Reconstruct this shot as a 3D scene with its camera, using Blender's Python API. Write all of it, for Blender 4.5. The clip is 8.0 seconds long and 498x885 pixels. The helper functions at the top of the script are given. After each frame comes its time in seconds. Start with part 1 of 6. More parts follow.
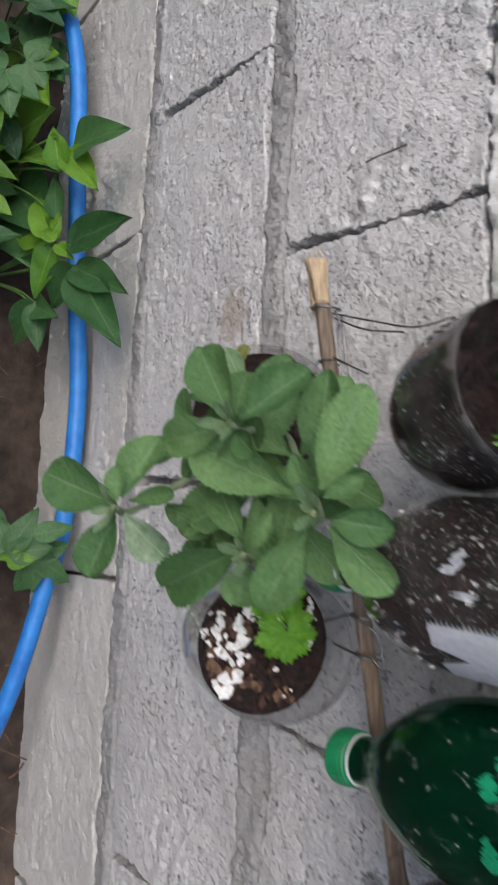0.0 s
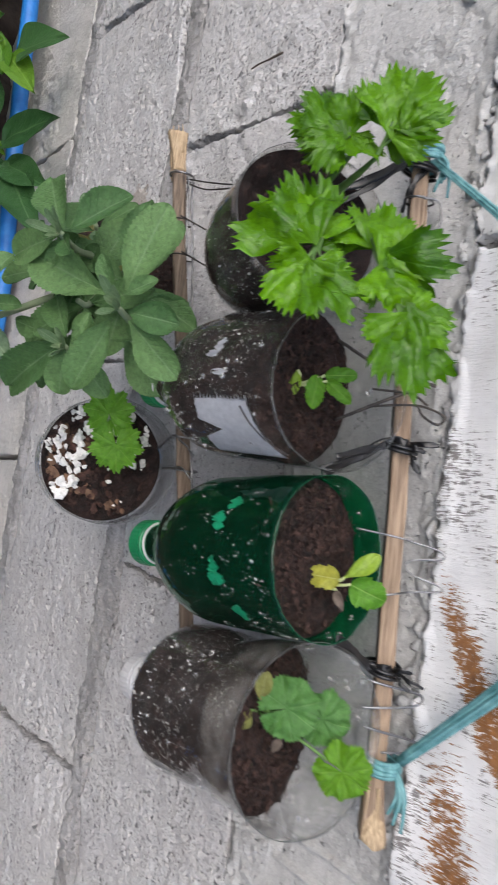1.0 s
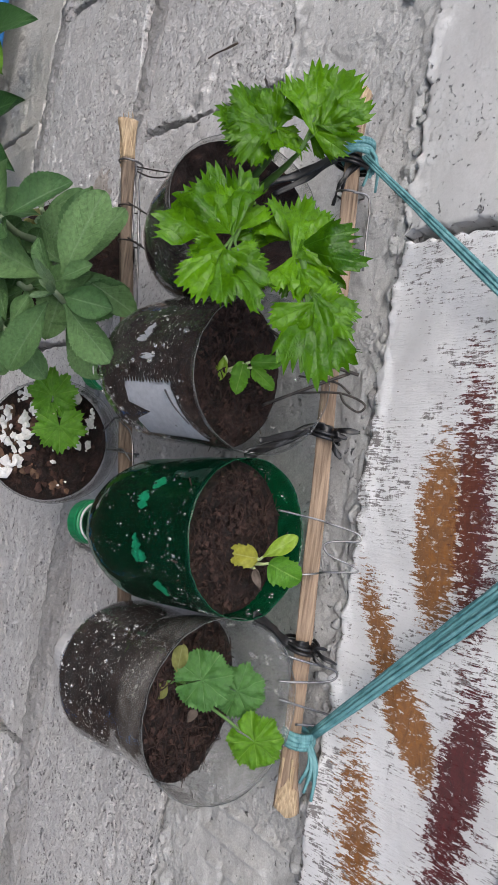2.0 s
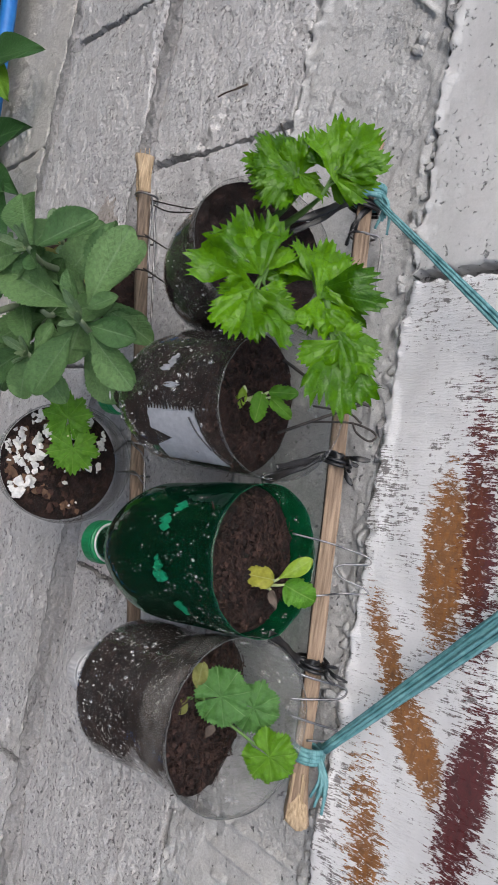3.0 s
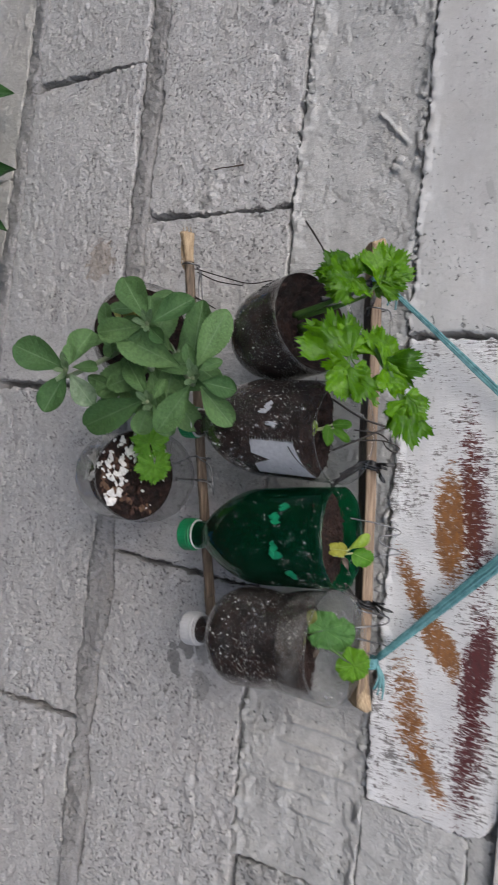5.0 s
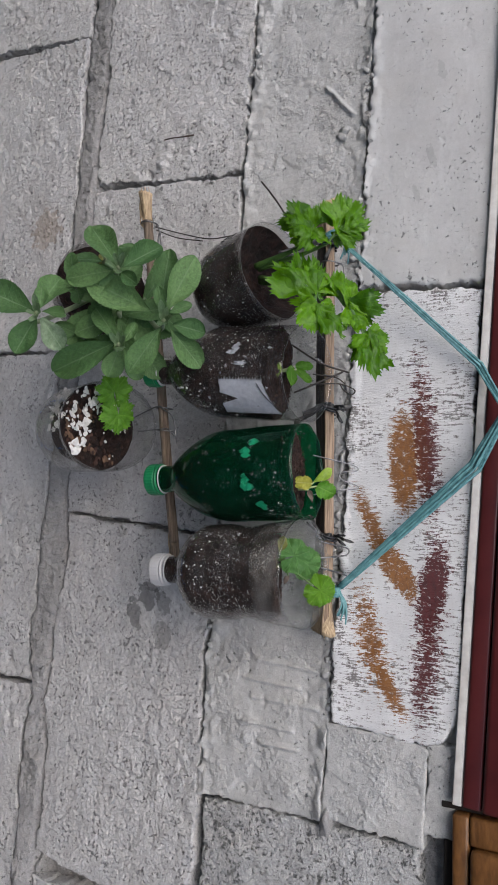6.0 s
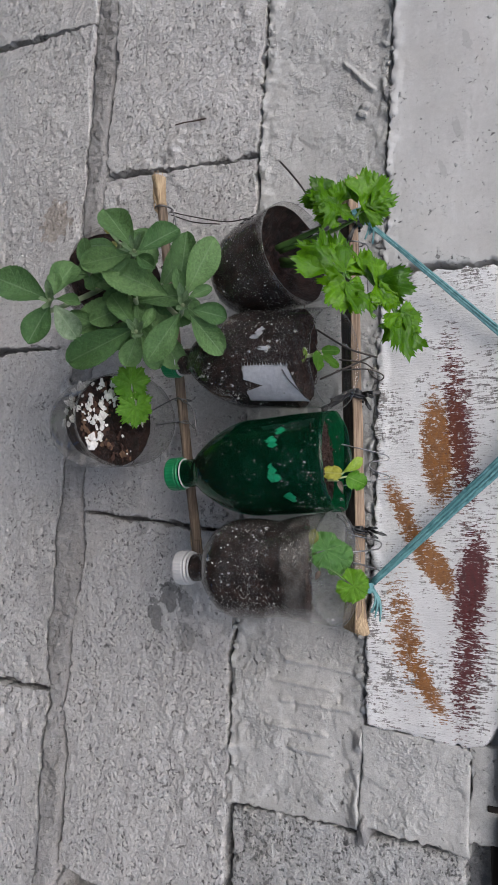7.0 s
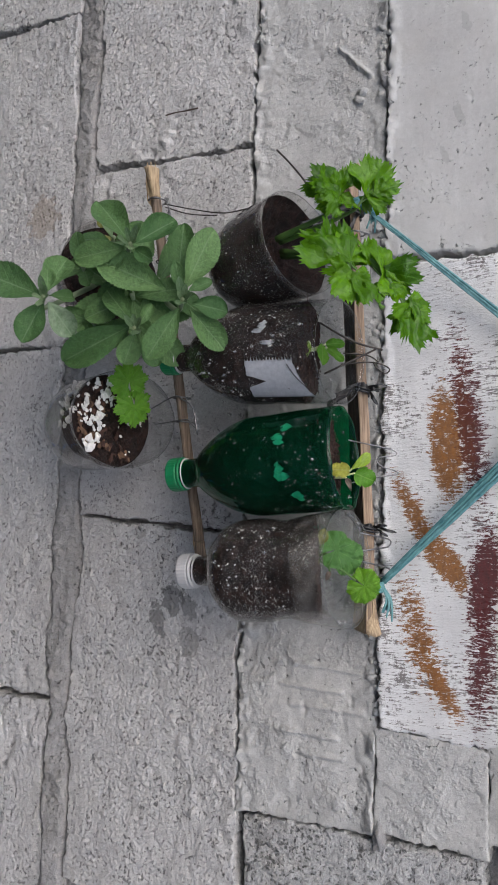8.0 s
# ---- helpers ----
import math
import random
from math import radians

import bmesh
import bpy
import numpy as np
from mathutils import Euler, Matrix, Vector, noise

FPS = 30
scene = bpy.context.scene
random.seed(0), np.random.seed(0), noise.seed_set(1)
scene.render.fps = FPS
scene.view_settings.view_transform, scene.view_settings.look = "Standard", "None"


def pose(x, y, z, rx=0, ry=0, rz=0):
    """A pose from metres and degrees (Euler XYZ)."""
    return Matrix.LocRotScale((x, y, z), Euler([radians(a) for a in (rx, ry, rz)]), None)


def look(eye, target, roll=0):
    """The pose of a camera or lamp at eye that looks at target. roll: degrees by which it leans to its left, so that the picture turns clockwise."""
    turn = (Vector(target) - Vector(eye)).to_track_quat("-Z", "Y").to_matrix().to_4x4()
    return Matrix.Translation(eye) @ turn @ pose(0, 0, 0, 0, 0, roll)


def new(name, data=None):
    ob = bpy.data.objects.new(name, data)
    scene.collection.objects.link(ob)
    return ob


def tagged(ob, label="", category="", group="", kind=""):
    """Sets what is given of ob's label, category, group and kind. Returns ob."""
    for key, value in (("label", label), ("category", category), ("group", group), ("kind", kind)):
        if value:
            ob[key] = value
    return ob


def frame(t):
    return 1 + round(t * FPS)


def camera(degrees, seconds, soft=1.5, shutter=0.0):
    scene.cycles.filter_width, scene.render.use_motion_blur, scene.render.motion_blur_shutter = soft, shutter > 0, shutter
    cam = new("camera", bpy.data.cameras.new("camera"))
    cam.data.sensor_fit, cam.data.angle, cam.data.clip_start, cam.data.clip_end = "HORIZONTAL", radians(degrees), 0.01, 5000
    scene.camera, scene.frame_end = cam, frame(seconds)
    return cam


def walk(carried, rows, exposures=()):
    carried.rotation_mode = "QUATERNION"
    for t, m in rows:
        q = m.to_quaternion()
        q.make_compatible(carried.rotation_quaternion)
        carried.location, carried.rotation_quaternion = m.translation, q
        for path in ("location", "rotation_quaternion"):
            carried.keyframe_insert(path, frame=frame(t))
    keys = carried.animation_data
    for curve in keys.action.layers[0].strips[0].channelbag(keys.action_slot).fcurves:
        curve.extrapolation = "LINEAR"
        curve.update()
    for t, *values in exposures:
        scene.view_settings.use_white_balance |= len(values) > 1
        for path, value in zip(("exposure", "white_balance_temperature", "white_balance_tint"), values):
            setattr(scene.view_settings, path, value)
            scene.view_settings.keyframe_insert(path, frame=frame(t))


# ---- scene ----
cam = camera(37.9, 8.0, soft=1.1, shutter=0.4)
PATH = [
    (0, (0.052, -0.387, 1.038), (-0.2, 0.784, -0.563), 81.9),
    (0.2, (0.076, -0.375, 1.059), (-0.157, 0.81, -0.536), 83.3),
    (0.5, (0.117, -0.356, 1.079), (-0.013, 0.885, -0.484), 88.7),
    (0.7, (0.137, -0.351, 1.109), (-0.013, 0.864, -0.473), 89.7),
    (1, (0.15, -0.347, 1.147), (-0.058, 0.895, -0.407), 89.5),
    (1.5, (0.154, -0.331, 1.178), (-0.033, 0.945, -0.351), 91.2),
    (1.7, (0.152, -0.329, 1.178), (-0.022, 0.943, -0.356), 91.8),
    (2.8, (0.148, -0.35, 1.182), (-0.079, 0.953, -0.318), 91.3),
    (3, (0.151, -0.361, 1.178), (-0.091, 0.954, -0.309), 91.0),
    (3.5, (0.159, -0.399, 1.153), (-0.128, 0.992, -0.256), 90.9),
    (4, (0.152, -0.474, 1.155), (-0.028, 0.975, -0.211), 91.7),
    (4.5, (0.125, -0.569, 1.167), (-0.023, 0.95, -0.126), 89.2),
    (5, (0.149, -0.621, 1.169), (-0.042, 1.005, 0.02), 90.2),
    (5.2, (0.168, -0.636, 1.165), (-0.043, 1.036, 0.087), 90.1),
    (6.3, (0.23, -0.668, 1.132), (-0.025, 1.089, 0.212), 88.3),
    (6.5, (0.231, -0.666, 1.128), (-0.039, 1.081, 0.192), 88.1),
    (7, (0.231, -0.645, 1.11), (-0.031, 1.098, 0.164), 87.1),
    (7.5, (0.234, -0.634, 1.1), (-0.067, 1.114, 0.175), 86.0),
    (8, (0.228, -0.634, 1.088), (-0.027, 1.126, 0.173), 86.0),
]
EXPOSURE = [(0.0, 0.82), (0.5, 0.95), (1.0, 0.90), (1.5, 0.70), (3.0, 0.66), (4.0, 0.64), (4.5, 0.55), (5.0, 0.46), (6.5, 0.50), (8.0, 0.50)]
walk(cam, [(t, look(eye, target, roll)) for t, eye, target, roll in PATH], EXPOSURE)

# ---- daylight: overcast sky, broad soft sun ----
world = bpy.data.worlds.new("overcast_sky")
scene.world = world
world.use_nodes = True
wn = world.node_tree.nodes
sky = wn.new("ShaderNodeTexSky")
sky.sky_type, sky.sun_disc = "NISHITA", False
sky.sun_elevation, sky.sun_rotation = radians(51), radians(200)
sky.dust_density, sky.air_density, sky.ozone_density = 3.0, 1.0, 1.0
wn["Background"].inputs["Strength"].default_value = 0.15
world.node_tree.links.new(sky.outputs[0], wn["Background"].inputs[0])
sun_data = bpy.data.lights.new("sun", "SUN")
sun_data.energy, sun_data.angle, sun_data.color = 1.3, radians(70), (1.0, 0.985, 0.965)
sun = new("sun", sun_data)
sun.matrix_world = look((-1.1, -3.0, 3.9), (0, 0, 0))


# ---- materials ----
def material(name):
    m = bpy.data.materials.new(name)
    m.use_nodes = True
    return m, m.node_tree.nodes, m.node_tree.links, m.node_tree.nodes["Principled BSDF"]


def node(nodes, kind, **values):
    n = nodes.new("ShaderNode" + kind)
    for key, value in values.items():
        if key in n.inputs:
            n.inputs[key].default_value = value
    return n


def ramp(nodes, links, source, stops):
    n = nodes.new("ShaderNodeValToRGB")
    e = n.color_ramp.elements
    e[0].position, e[0].color = stops[0][0], (*stops[0][1], 1)
    e[1].position, e[1].color = stops[-1][0], (*stops[-1][1], 1)
    for p, c in stops[1:-1]:
        e.new(p).color = (*c, 1)
    links.new(source, n.inputs["Fac"])
    return n.outputs["Color"]


def grey(v):
    return (v, v, v)


def mixed(nodes, links, fac, a, b, mode="MIX"):
    n = nodes.new("ShaderNodeMix")
    n.data_type, n.blend_type = "RGBA", mode
    for index, value in ((0, fac), (6, a), (7, b)):
        if hasattr(value, "links"):
            links.new(value, n.inputs[index])
        else:
            n.inputs[index].default_value = value if index == 0 else (*value, 1)
    return n.outputs[2]


def maths(nodes, links, op, a, b=0.0, c=0.0, clamp=False):
    n = nodes.new("ShaderNodeMath")
    n.operation, n.use_clamp = op, clamp
    for index, value in enumerate((a, b, c)):
        if hasattr(value, "links"):
            links.new(value, n.inputs[index])
        else:
            n.inputs[index].default_value = value
    return n.outputs[0]


def coords(nodes, links, scale=(1, 1, 1), rotation=(0, 0, 0)):
    c = nodes.new("ShaderNodeTexCoord")
    mp = nodes.new("ShaderNodeMapping")
    mp.inputs["Scale"].default_value = scale
    mp.inputs["Rotation"].default_value = rotation
    links.new(c.outputs["Object"], mp.inputs["Vector"])
    return mp.outputs[0]


def noise_of(nodes, links, vec, scale, detail=4.0, rough=0.55, distort=0.0):
    n = node(nodes, "TexNoise", Scale=scale, Detail=detail, Roughness=rough, Distortion=distort)
    links.new(vec, n.inputs["Vector"])
    return n.outputs["Fac"]


def bumped(nodes, links, bsdf, height, distance, strength=1.0, before=None):
    b = node(nodes, "Bump", Strength=strength, Distance=distance)
    links.new(height, b.inputs["Height"])
    if before is not None:
        links.new(before, b.inputs["Normal"])
    links.new(b.outputs[0], bsdf.inputs["Normal"])
    return b.outputs[0]


def stroke_mask(n, l, x, z, cx, cz, length, width, turn, ragged, grain):
    """A brush stroke: a turned ellipse whose edge breaks up along the grain."""
    ca, sa = math.cos(turn), math.sin(turn)
    dx, dz = maths(n, l, "SUBTRACT", x, cx), maths(n, l, "SUBTRACT", z, cz)
    a = maths(n, l, "DIVIDE", maths(n, l, "ADD", maths(n, l, "MULTIPLY", dx, ca), maths(n, l, "MULTIPLY", dz, sa)), length)
    b = maths(n, l, "DIVIDE", maths(n, l, "SUBTRACT", maths(n, l, "MULTIPLY", dz, ca), maths(n, l, "MULTIPLY", dx, sa)), width)
    r = maths(n, l, "SQRT", maths(n, l, "ADD", maths(n, l, "MULTIPLY", a, a), maths(n, l, "MULTIPLY", b, b)))
    edge = maths(n, l, "ADD", maths(n, l, "SUBTRACT", 1.0, r), maths(n, l, "MULTIPLY", maths(n, l, "SUBTRACT", grain, 0.5), ragged))
    return maths(n, l, "MULTIPLY", edge, 9.0, clamp=True)


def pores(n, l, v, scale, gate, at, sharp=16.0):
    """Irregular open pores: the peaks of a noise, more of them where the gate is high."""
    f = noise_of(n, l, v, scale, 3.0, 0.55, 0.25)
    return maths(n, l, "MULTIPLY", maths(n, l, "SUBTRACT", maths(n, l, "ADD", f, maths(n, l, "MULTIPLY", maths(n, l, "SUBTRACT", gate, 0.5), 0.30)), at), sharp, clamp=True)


def concrete(name, low, high, open_, depth, grit, tint=(1, 1, 1), smear=0.0, stains=(), patchy=0.0, pore_scale=165.0):
    """Cement surface: broad tone and stains, sand grains, crumbs standing out and open pores of two sizes, their shade
    put into the colour.
    """
    m, n, l, bsdf = material(name)
    v = coords(n, l)
    broad = noise_of(n, l, v, 6, 5, 0.6)
    warm = noise_of(n, l, v, 11, 4, 0.6)
    mid = noise_of(n, l, v, 42, 5, 0.65)
    sand = noise_of(n, l, v, 900, 2, 0.6)
    crumb = noise_of(n, l, v, 210, 4, 0.62, 0.3)
    tone = maths(n, l, "ADD", maths(n, l, "MULTIPLY", broad, 0.6), maths(n, l, "MULTIPLY", mid, 0.4))
    base = ramp(n, l, tone, [(0.32, tuple(low * c for c in tint)), (0.70, tuple(high * c for c in tint))])
    base = mixed(n, l, maths(n, l, "MULTIPLY", maths(n, l, "SUBTRACT", warm, 0.54), 2.2, clamp=True), base, tuple(0.86 * high * c for c in (1.02, 0.985, 0.93)))
    gate = noise_of(n, l, v, 24, 4, 0.65)
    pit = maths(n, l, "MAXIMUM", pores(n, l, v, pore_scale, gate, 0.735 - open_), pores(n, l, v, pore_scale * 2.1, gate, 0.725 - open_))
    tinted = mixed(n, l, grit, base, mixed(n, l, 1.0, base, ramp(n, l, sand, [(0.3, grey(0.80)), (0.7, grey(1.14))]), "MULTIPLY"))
    # Crumb relief repeated in the colour: lighter tops, darker hollows.
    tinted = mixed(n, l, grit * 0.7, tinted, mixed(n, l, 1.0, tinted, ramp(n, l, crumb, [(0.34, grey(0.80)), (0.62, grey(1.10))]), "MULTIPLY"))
    # Pore colour darkened to carry the shade inside the pits.
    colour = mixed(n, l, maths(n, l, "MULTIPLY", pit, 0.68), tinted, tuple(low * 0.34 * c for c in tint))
    if smear:
        old = noise_of(n, l, coords(n, l, (3, 3, 14)), 4, 4, 0.65)
        wipe = maths(n, l, "MULTIPLY", maths(n, l, "SUBTRACT", old, 0.52), 6.0, clamp=True)
        colour = mixed(n, l, maths(n, l, "MULTIPLY", wipe, smear), colour, tuple(high * 1.25 * c for c in tint))
    if stains:
        xyz = n.new("ShaderNodeSeparateXYZ")
        l.new(v, xyz.inputs[0])
        blot = noise_of(n, l, v, 75, 5, 0.7)
        for cx, cz, wide, tall, c, much in stains:
            mask = stroke_mask(n, l, xyz.outputs[0], xyz.outputs[2], cx, cz, wide, tall, 0.3, 3.0, blot)
            colour = mixed(n, l, maths(n, l, "MULTIPLY", mask, much), colour, c)
    l.new(colour, bsdf.inputs["Base Color"])
    bsdf.inputs["Roughness"].default_value = 0.93
    bsdf.inputs["Specular IOR Level"].default_value = 0.25
    lift = maths(n, l, "ADD", maths(n, l, "MULTIPLY", crumb, 1.0), maths(n, l, "MULTIPLY", sand, 0.25))
    if patchy:
        spot = maths(n, l, "MULTIPLY", maths(n, l, "SUBTRACT", noise_of(n, l, v, 20, 5, 0.68), 0.50), 6.0, clamp=True)
        lift = maths(n, l, "MULTIPLY", lift, maths(n, l, "ADD", 1.0 - patchy, maths(n, l, "MULTIPLY", spot, patchy)))
    first = bumped(n, l, bsdf, maths(n, l, "ADD", lift, maths(n, l, "MULTIPLY", mid, 0.8)), 0.0042 * grit, 1.0)
    bumped(n, l, bsdf, maths(n, l, "MULTIPLY", pit, -1.0), depth, 1.0, first)
    return m


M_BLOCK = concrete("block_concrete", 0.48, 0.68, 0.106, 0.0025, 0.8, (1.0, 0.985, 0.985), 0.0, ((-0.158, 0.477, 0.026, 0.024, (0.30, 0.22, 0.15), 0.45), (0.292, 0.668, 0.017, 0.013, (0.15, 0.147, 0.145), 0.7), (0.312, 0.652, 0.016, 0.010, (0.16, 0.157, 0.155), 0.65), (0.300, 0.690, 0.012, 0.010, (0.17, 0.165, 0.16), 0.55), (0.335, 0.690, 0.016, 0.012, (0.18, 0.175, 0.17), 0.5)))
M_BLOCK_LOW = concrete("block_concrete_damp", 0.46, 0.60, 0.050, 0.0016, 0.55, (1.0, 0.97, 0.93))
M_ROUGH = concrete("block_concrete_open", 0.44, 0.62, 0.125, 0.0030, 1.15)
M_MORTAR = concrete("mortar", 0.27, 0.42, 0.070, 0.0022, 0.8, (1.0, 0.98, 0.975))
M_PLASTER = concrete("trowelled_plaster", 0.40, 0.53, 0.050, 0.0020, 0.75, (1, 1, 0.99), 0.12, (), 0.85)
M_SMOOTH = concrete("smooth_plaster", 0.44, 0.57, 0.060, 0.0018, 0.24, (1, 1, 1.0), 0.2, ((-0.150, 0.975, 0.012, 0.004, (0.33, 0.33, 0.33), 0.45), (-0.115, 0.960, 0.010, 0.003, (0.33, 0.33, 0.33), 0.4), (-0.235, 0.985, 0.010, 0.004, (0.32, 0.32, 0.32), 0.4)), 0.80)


def painted_plaster():
    m, n, l, bsdf = material("brushed_white_paint")
    v = coords(n, l)
    xyz = n.new("ShaderNodeSeparateXYZ")
    l.new(v, xyz.inputs[0])
    x, z = xyz.outputs[0], xyz.outputs[2]
    bristle = noise_of(n, l, coords(n, l, (720, 60, 110), (0, 0.10, 0)), 1.0, 4, 0.68, 0.6)
    cross = noise_of(n, l, coords(n, l, (150, 60, 330), (0, -0.1, 0)), 1.0, 4, 0.70, 0.8)
    broad = noise_of(n, l, v, 16, 5, 0.65)
    speck = noise_of(n, l, coords(n, l, (330, 60, 170)), 1.0, 4, 0.75, 0.5)
    grain = maths(n, l, "ADD", maths(n, l, "MULTIPLY", bristle, 0.65), maths(n, l, "MULTIPLY", cross, 0.35))
    bare = maths(n, l, "MULTIPLY", maths(n, l, "SUBTRACT", maths(n, l, "ADD", maths(n, l, "MULTIPLY", grain, 0.80), maths(n, l, "MULTIPLY", broad, 0.42)), 0.642), 20.0, clamp=True)
    white = ramp(n, l, broad, [(0.3, (0.58, 0.58, 0.59)), (0.7, (0.80, 0.80, 0.81))])
    colour = mixed(n, l, maths(n, l, "MULTIPLY", bare, 0.88), white, (0.12, 0.105, 0.10))
    fine = maths(n, l, "MULTIPLY", maths(n, l, "SUBTRACT", maths(n, l, "ADD", maths(n, l, "MULTIPLY", speck, 0.55), maths(n, l, "MULTIPLY", bristle, 0.45)), 0.34), 3.2, clamp=True)
    gaps = maths(n, l, "MULTIPLY", maths(n, l, "SUBTRACT", speck, 0.575), 14.0, clamp=True)
    uneven = ramp(n, l, cross, [(0.30, grey(0.40)), (0.68, grey(1.30))])
    dark = (0.090, 0.010, 0.012)
    ochre = (0.250, 0.100, 0.022)
    rust = (0.125, 0.032, 0.016)
    for cx, cz, ln, wd, turn, rag, c in (
        (0.135, 0.9715, 0.0622, 0.0124, 0.088, 2.2, dark),
        (0.1495, 0.953, 0.0505, 0.0153, 0.04, 1, ochre),
        (0.1405, 0.9695, 0.0465, 0.0066, 0.032, 2.2, rust),
        (0.209, 0.9225, 0.0338, 0.008, 0.411, 1.9, ochre),
        (0.249, 0.947, 0.0344, 0.0124, 0.62, 1, ochre),
        (0.267, 0.9795, 0.0484, 0.0138, -0.135, 1.2, dark),
        (0.328, 0.9755, 0.0424, 0.0109, -0.13, 3.2, dark),
        (0.3125, 0.923, 0.0352, 0.0102, 0.2, 3.4, ochre),
        (0.35, 0.9385, 0.0338, 0.008, 0.477, 1.7, ochre),
    ):
        mask = stroke_mask(n, l, x, z, cx, cz, ln, wd, turn, rag, fine)
        colour = mixed(n, l, maths(n, l, "MULTIPLY", mask, maths(n, l, "SUBTRACT", 0.97, maths(n, l, "MULTIPLY", gaps, 0.86))), colour, mixed(n, l, 0.75, c, uneven, "MULTIPLY"))
    l.new(colour, bsdf.inputs["Base Color"])
    bsdf.inputs["Roughness"].default_value = 0.8
    first = bumped(n, l, bsdf, grain, 0.0016, 0.9)
    bumped(n, l, bsdf, broad, 0.004, 0.6, first)
    return m


M_PAINTED = painted_plaster()


def simple(name, low, high, scale, rough=0.6, bump=0.0005, stretch=(1, 1, 1), metal=0.0, spec=0.5, detail=5):
    m, n, l, bsdf = material(name)
    v = coords(n, l, stretch)
    f = noise_of(n, l, v, scale, detail, 0.6)
    l.new(ramp(n, l, f, [(0.3, low), (0.7, high)]), bsdf.inputs["Base Color"])
    bsdf.inputs["Roughness"].default_value, bsdf.inputs["Metallic"].default_value = rough, metal
    bsdf.inputs["Specular IOR Level"].default_value = spec
    if bump:
        bumped(n, l, bsdf, f, bump, 0.8)
    return m


def soil_material(name, speck):
    m, n, l, bsdf = material(name)
    v = coords(n, l)
    a = noise_of(n, l, v, 90, 6, 0.7)
    b = noise_of(n, l, v, 420, 4, 0.7)
    base = ramp(n, l, a, [(0.34, (0.005, 0.0026, 0.0023)), (0.52, (0.020, 0.009, 0.0075)), (0.72, (0.060, 0.029, 0.023))])
    colour = mixed(n, l, 0.5, base, ramp(n, l, b, [(0.35, grey(0.35)), (0.7, grey(1.5))]), "MULTIPLY")
    if speck:
        gate = noise_of(n, l, v, 26, 3, 0.6)
        flake = noise_of(n, l, coords(n, l, (1, 1, 1.5)), 430, 3, 0.65, 0.8)
        white = maths(n, l, "MULTIPLY", maths(n, l, "SUBTRACT", maths(n, l, "ADD", flake, maths(n, l, "MULTIPLY", gate, 0.25 * speck)), 0.775), 14.0, clamp=True)
        colour = mixed(n, l, white, colour, (0.55, 0.53, 0.50))
    l.new(colour, bsdf.inputs["Base Color"])
    bsdf.inputs["Roughness"].default_value = 0.95
    first = bumped(n, l, bsdf, a, 0.006, 1.0)
    bumped(n, l, bsdf, b, 0.0015, 1.0, first)
    return m


M_FIBRE = simple("coir_fibre_and_clods", (0.005, 0.0025, 0.002), (0.058, 0.028, 0.021), 170, 0.95, 0.001)
M_BARK = simple("reddish_bark_chip", (0.020, 0.009, 0.007), (0.095, 0.045, 0.032), 200, 0.9, 0.001)
M_SOIL = soil_material("potting_soil", 0.0)
M_SOIL_SPECK = soil_material("potting_soil_with_perlite", 1.25)
M_GROUND = simple("garden_soil", (0.018, 0.012, 0.009), (0.085, 0.06, 0.045), 30, 0.95, 0.008, detail=8)


def plastic_film(name, tint, haze, gloss_rough=0.06, milk=(0.6, 0.6, 0.6), body=0.0):
    """Thin bottle plastic: clear body, fresnel gloss, patchy haze of dried water."""
    m, n, l, bsdf = material(name)
    n.remove(bsdf)
    v = coords(n, l)
    clear = node(n, "BsdfTransparent")
    clear.inputs["Color"].default_value = (*tint, 1)
    gloss = node(n, "BsdfGlossy", Roughness=gloss_rough)
    gloss.inputs["Color"].default_value = (0.95, 0.95, 0.95, 1)
    cloud = node(n, "BsdfDiffuse")
    cloud.inputs["Color"].default_value = (*milk, 1)
    patch = noise_of(n, l, v, 34, 5, 0.65)
    amount = maths(n, l, "MULTIPLY", maths(n, l, "SUBTRACT", patch, 0.42, clamp=True), haze, clamp=True)
    amount = maths(n, l, "ADD", amount, body, clamp=True)
    one = n.new("ShaderNodeMixShader")
    l.new(amount, one.inputs[0])
    l.new(clear.outputs[0], one.inputs[1])
    l.new(cloud.outputs[0], one.inputs[2])
    face = node(n, "LayerWeight", Blend=0.5)
    wave = noise_of(n, l, v, 55, 3, 0.5)
    b = node(n, "Bump", Strength=0.35, Distance=0.003)
    l.new(wave, b.inputs["Height"])
    l.new(b.outputs[0], gloss.inputs["Normal"])
    rim = maths(n, l, "ADD", 0.02, maths(n, l, "MULTIPLY", maths(n, l, "POWER", face.outputs["Facing"], 4.0), 0.6))
    two = n.new("ShaderNodeMixShader")
    l.new(rim, two.inputs[0])
    l.new(one.outputs[0], two.inputs[1])
    l.new(gloss.outputs[0], two.inputs[2])
    l.new(two.outputs[0], n["Material Output"].inputs["Surface"])
    return m


M_CLEAR = plastic_film("clear_plastic", (0.97, 0.975, 0.975), 0.07)
M_CLOUDY = plastic_film("cloudy_clear_plastic", (0.96, 0.96, 0.955), 0.14, 0.08)
M_CUP = plastic_film("hazy_cup_plastic", (0.95, 0.95, 0.945), 0.12, 0.08, (0.62, 0.61, 0.60), 0.03)
M_GREEN = plastic_film("green_plastic", (0.11, 0.53, 0.31), 0.14, 0.05, (0.015, 0.20, 0.115), 0.05)
M_MILKY = plastic_film("milky_scratched_plastic", (0.95, 0.95, 0.945), 1.5, 0.12, (0.58, 0.55, 0.52), 0.06)
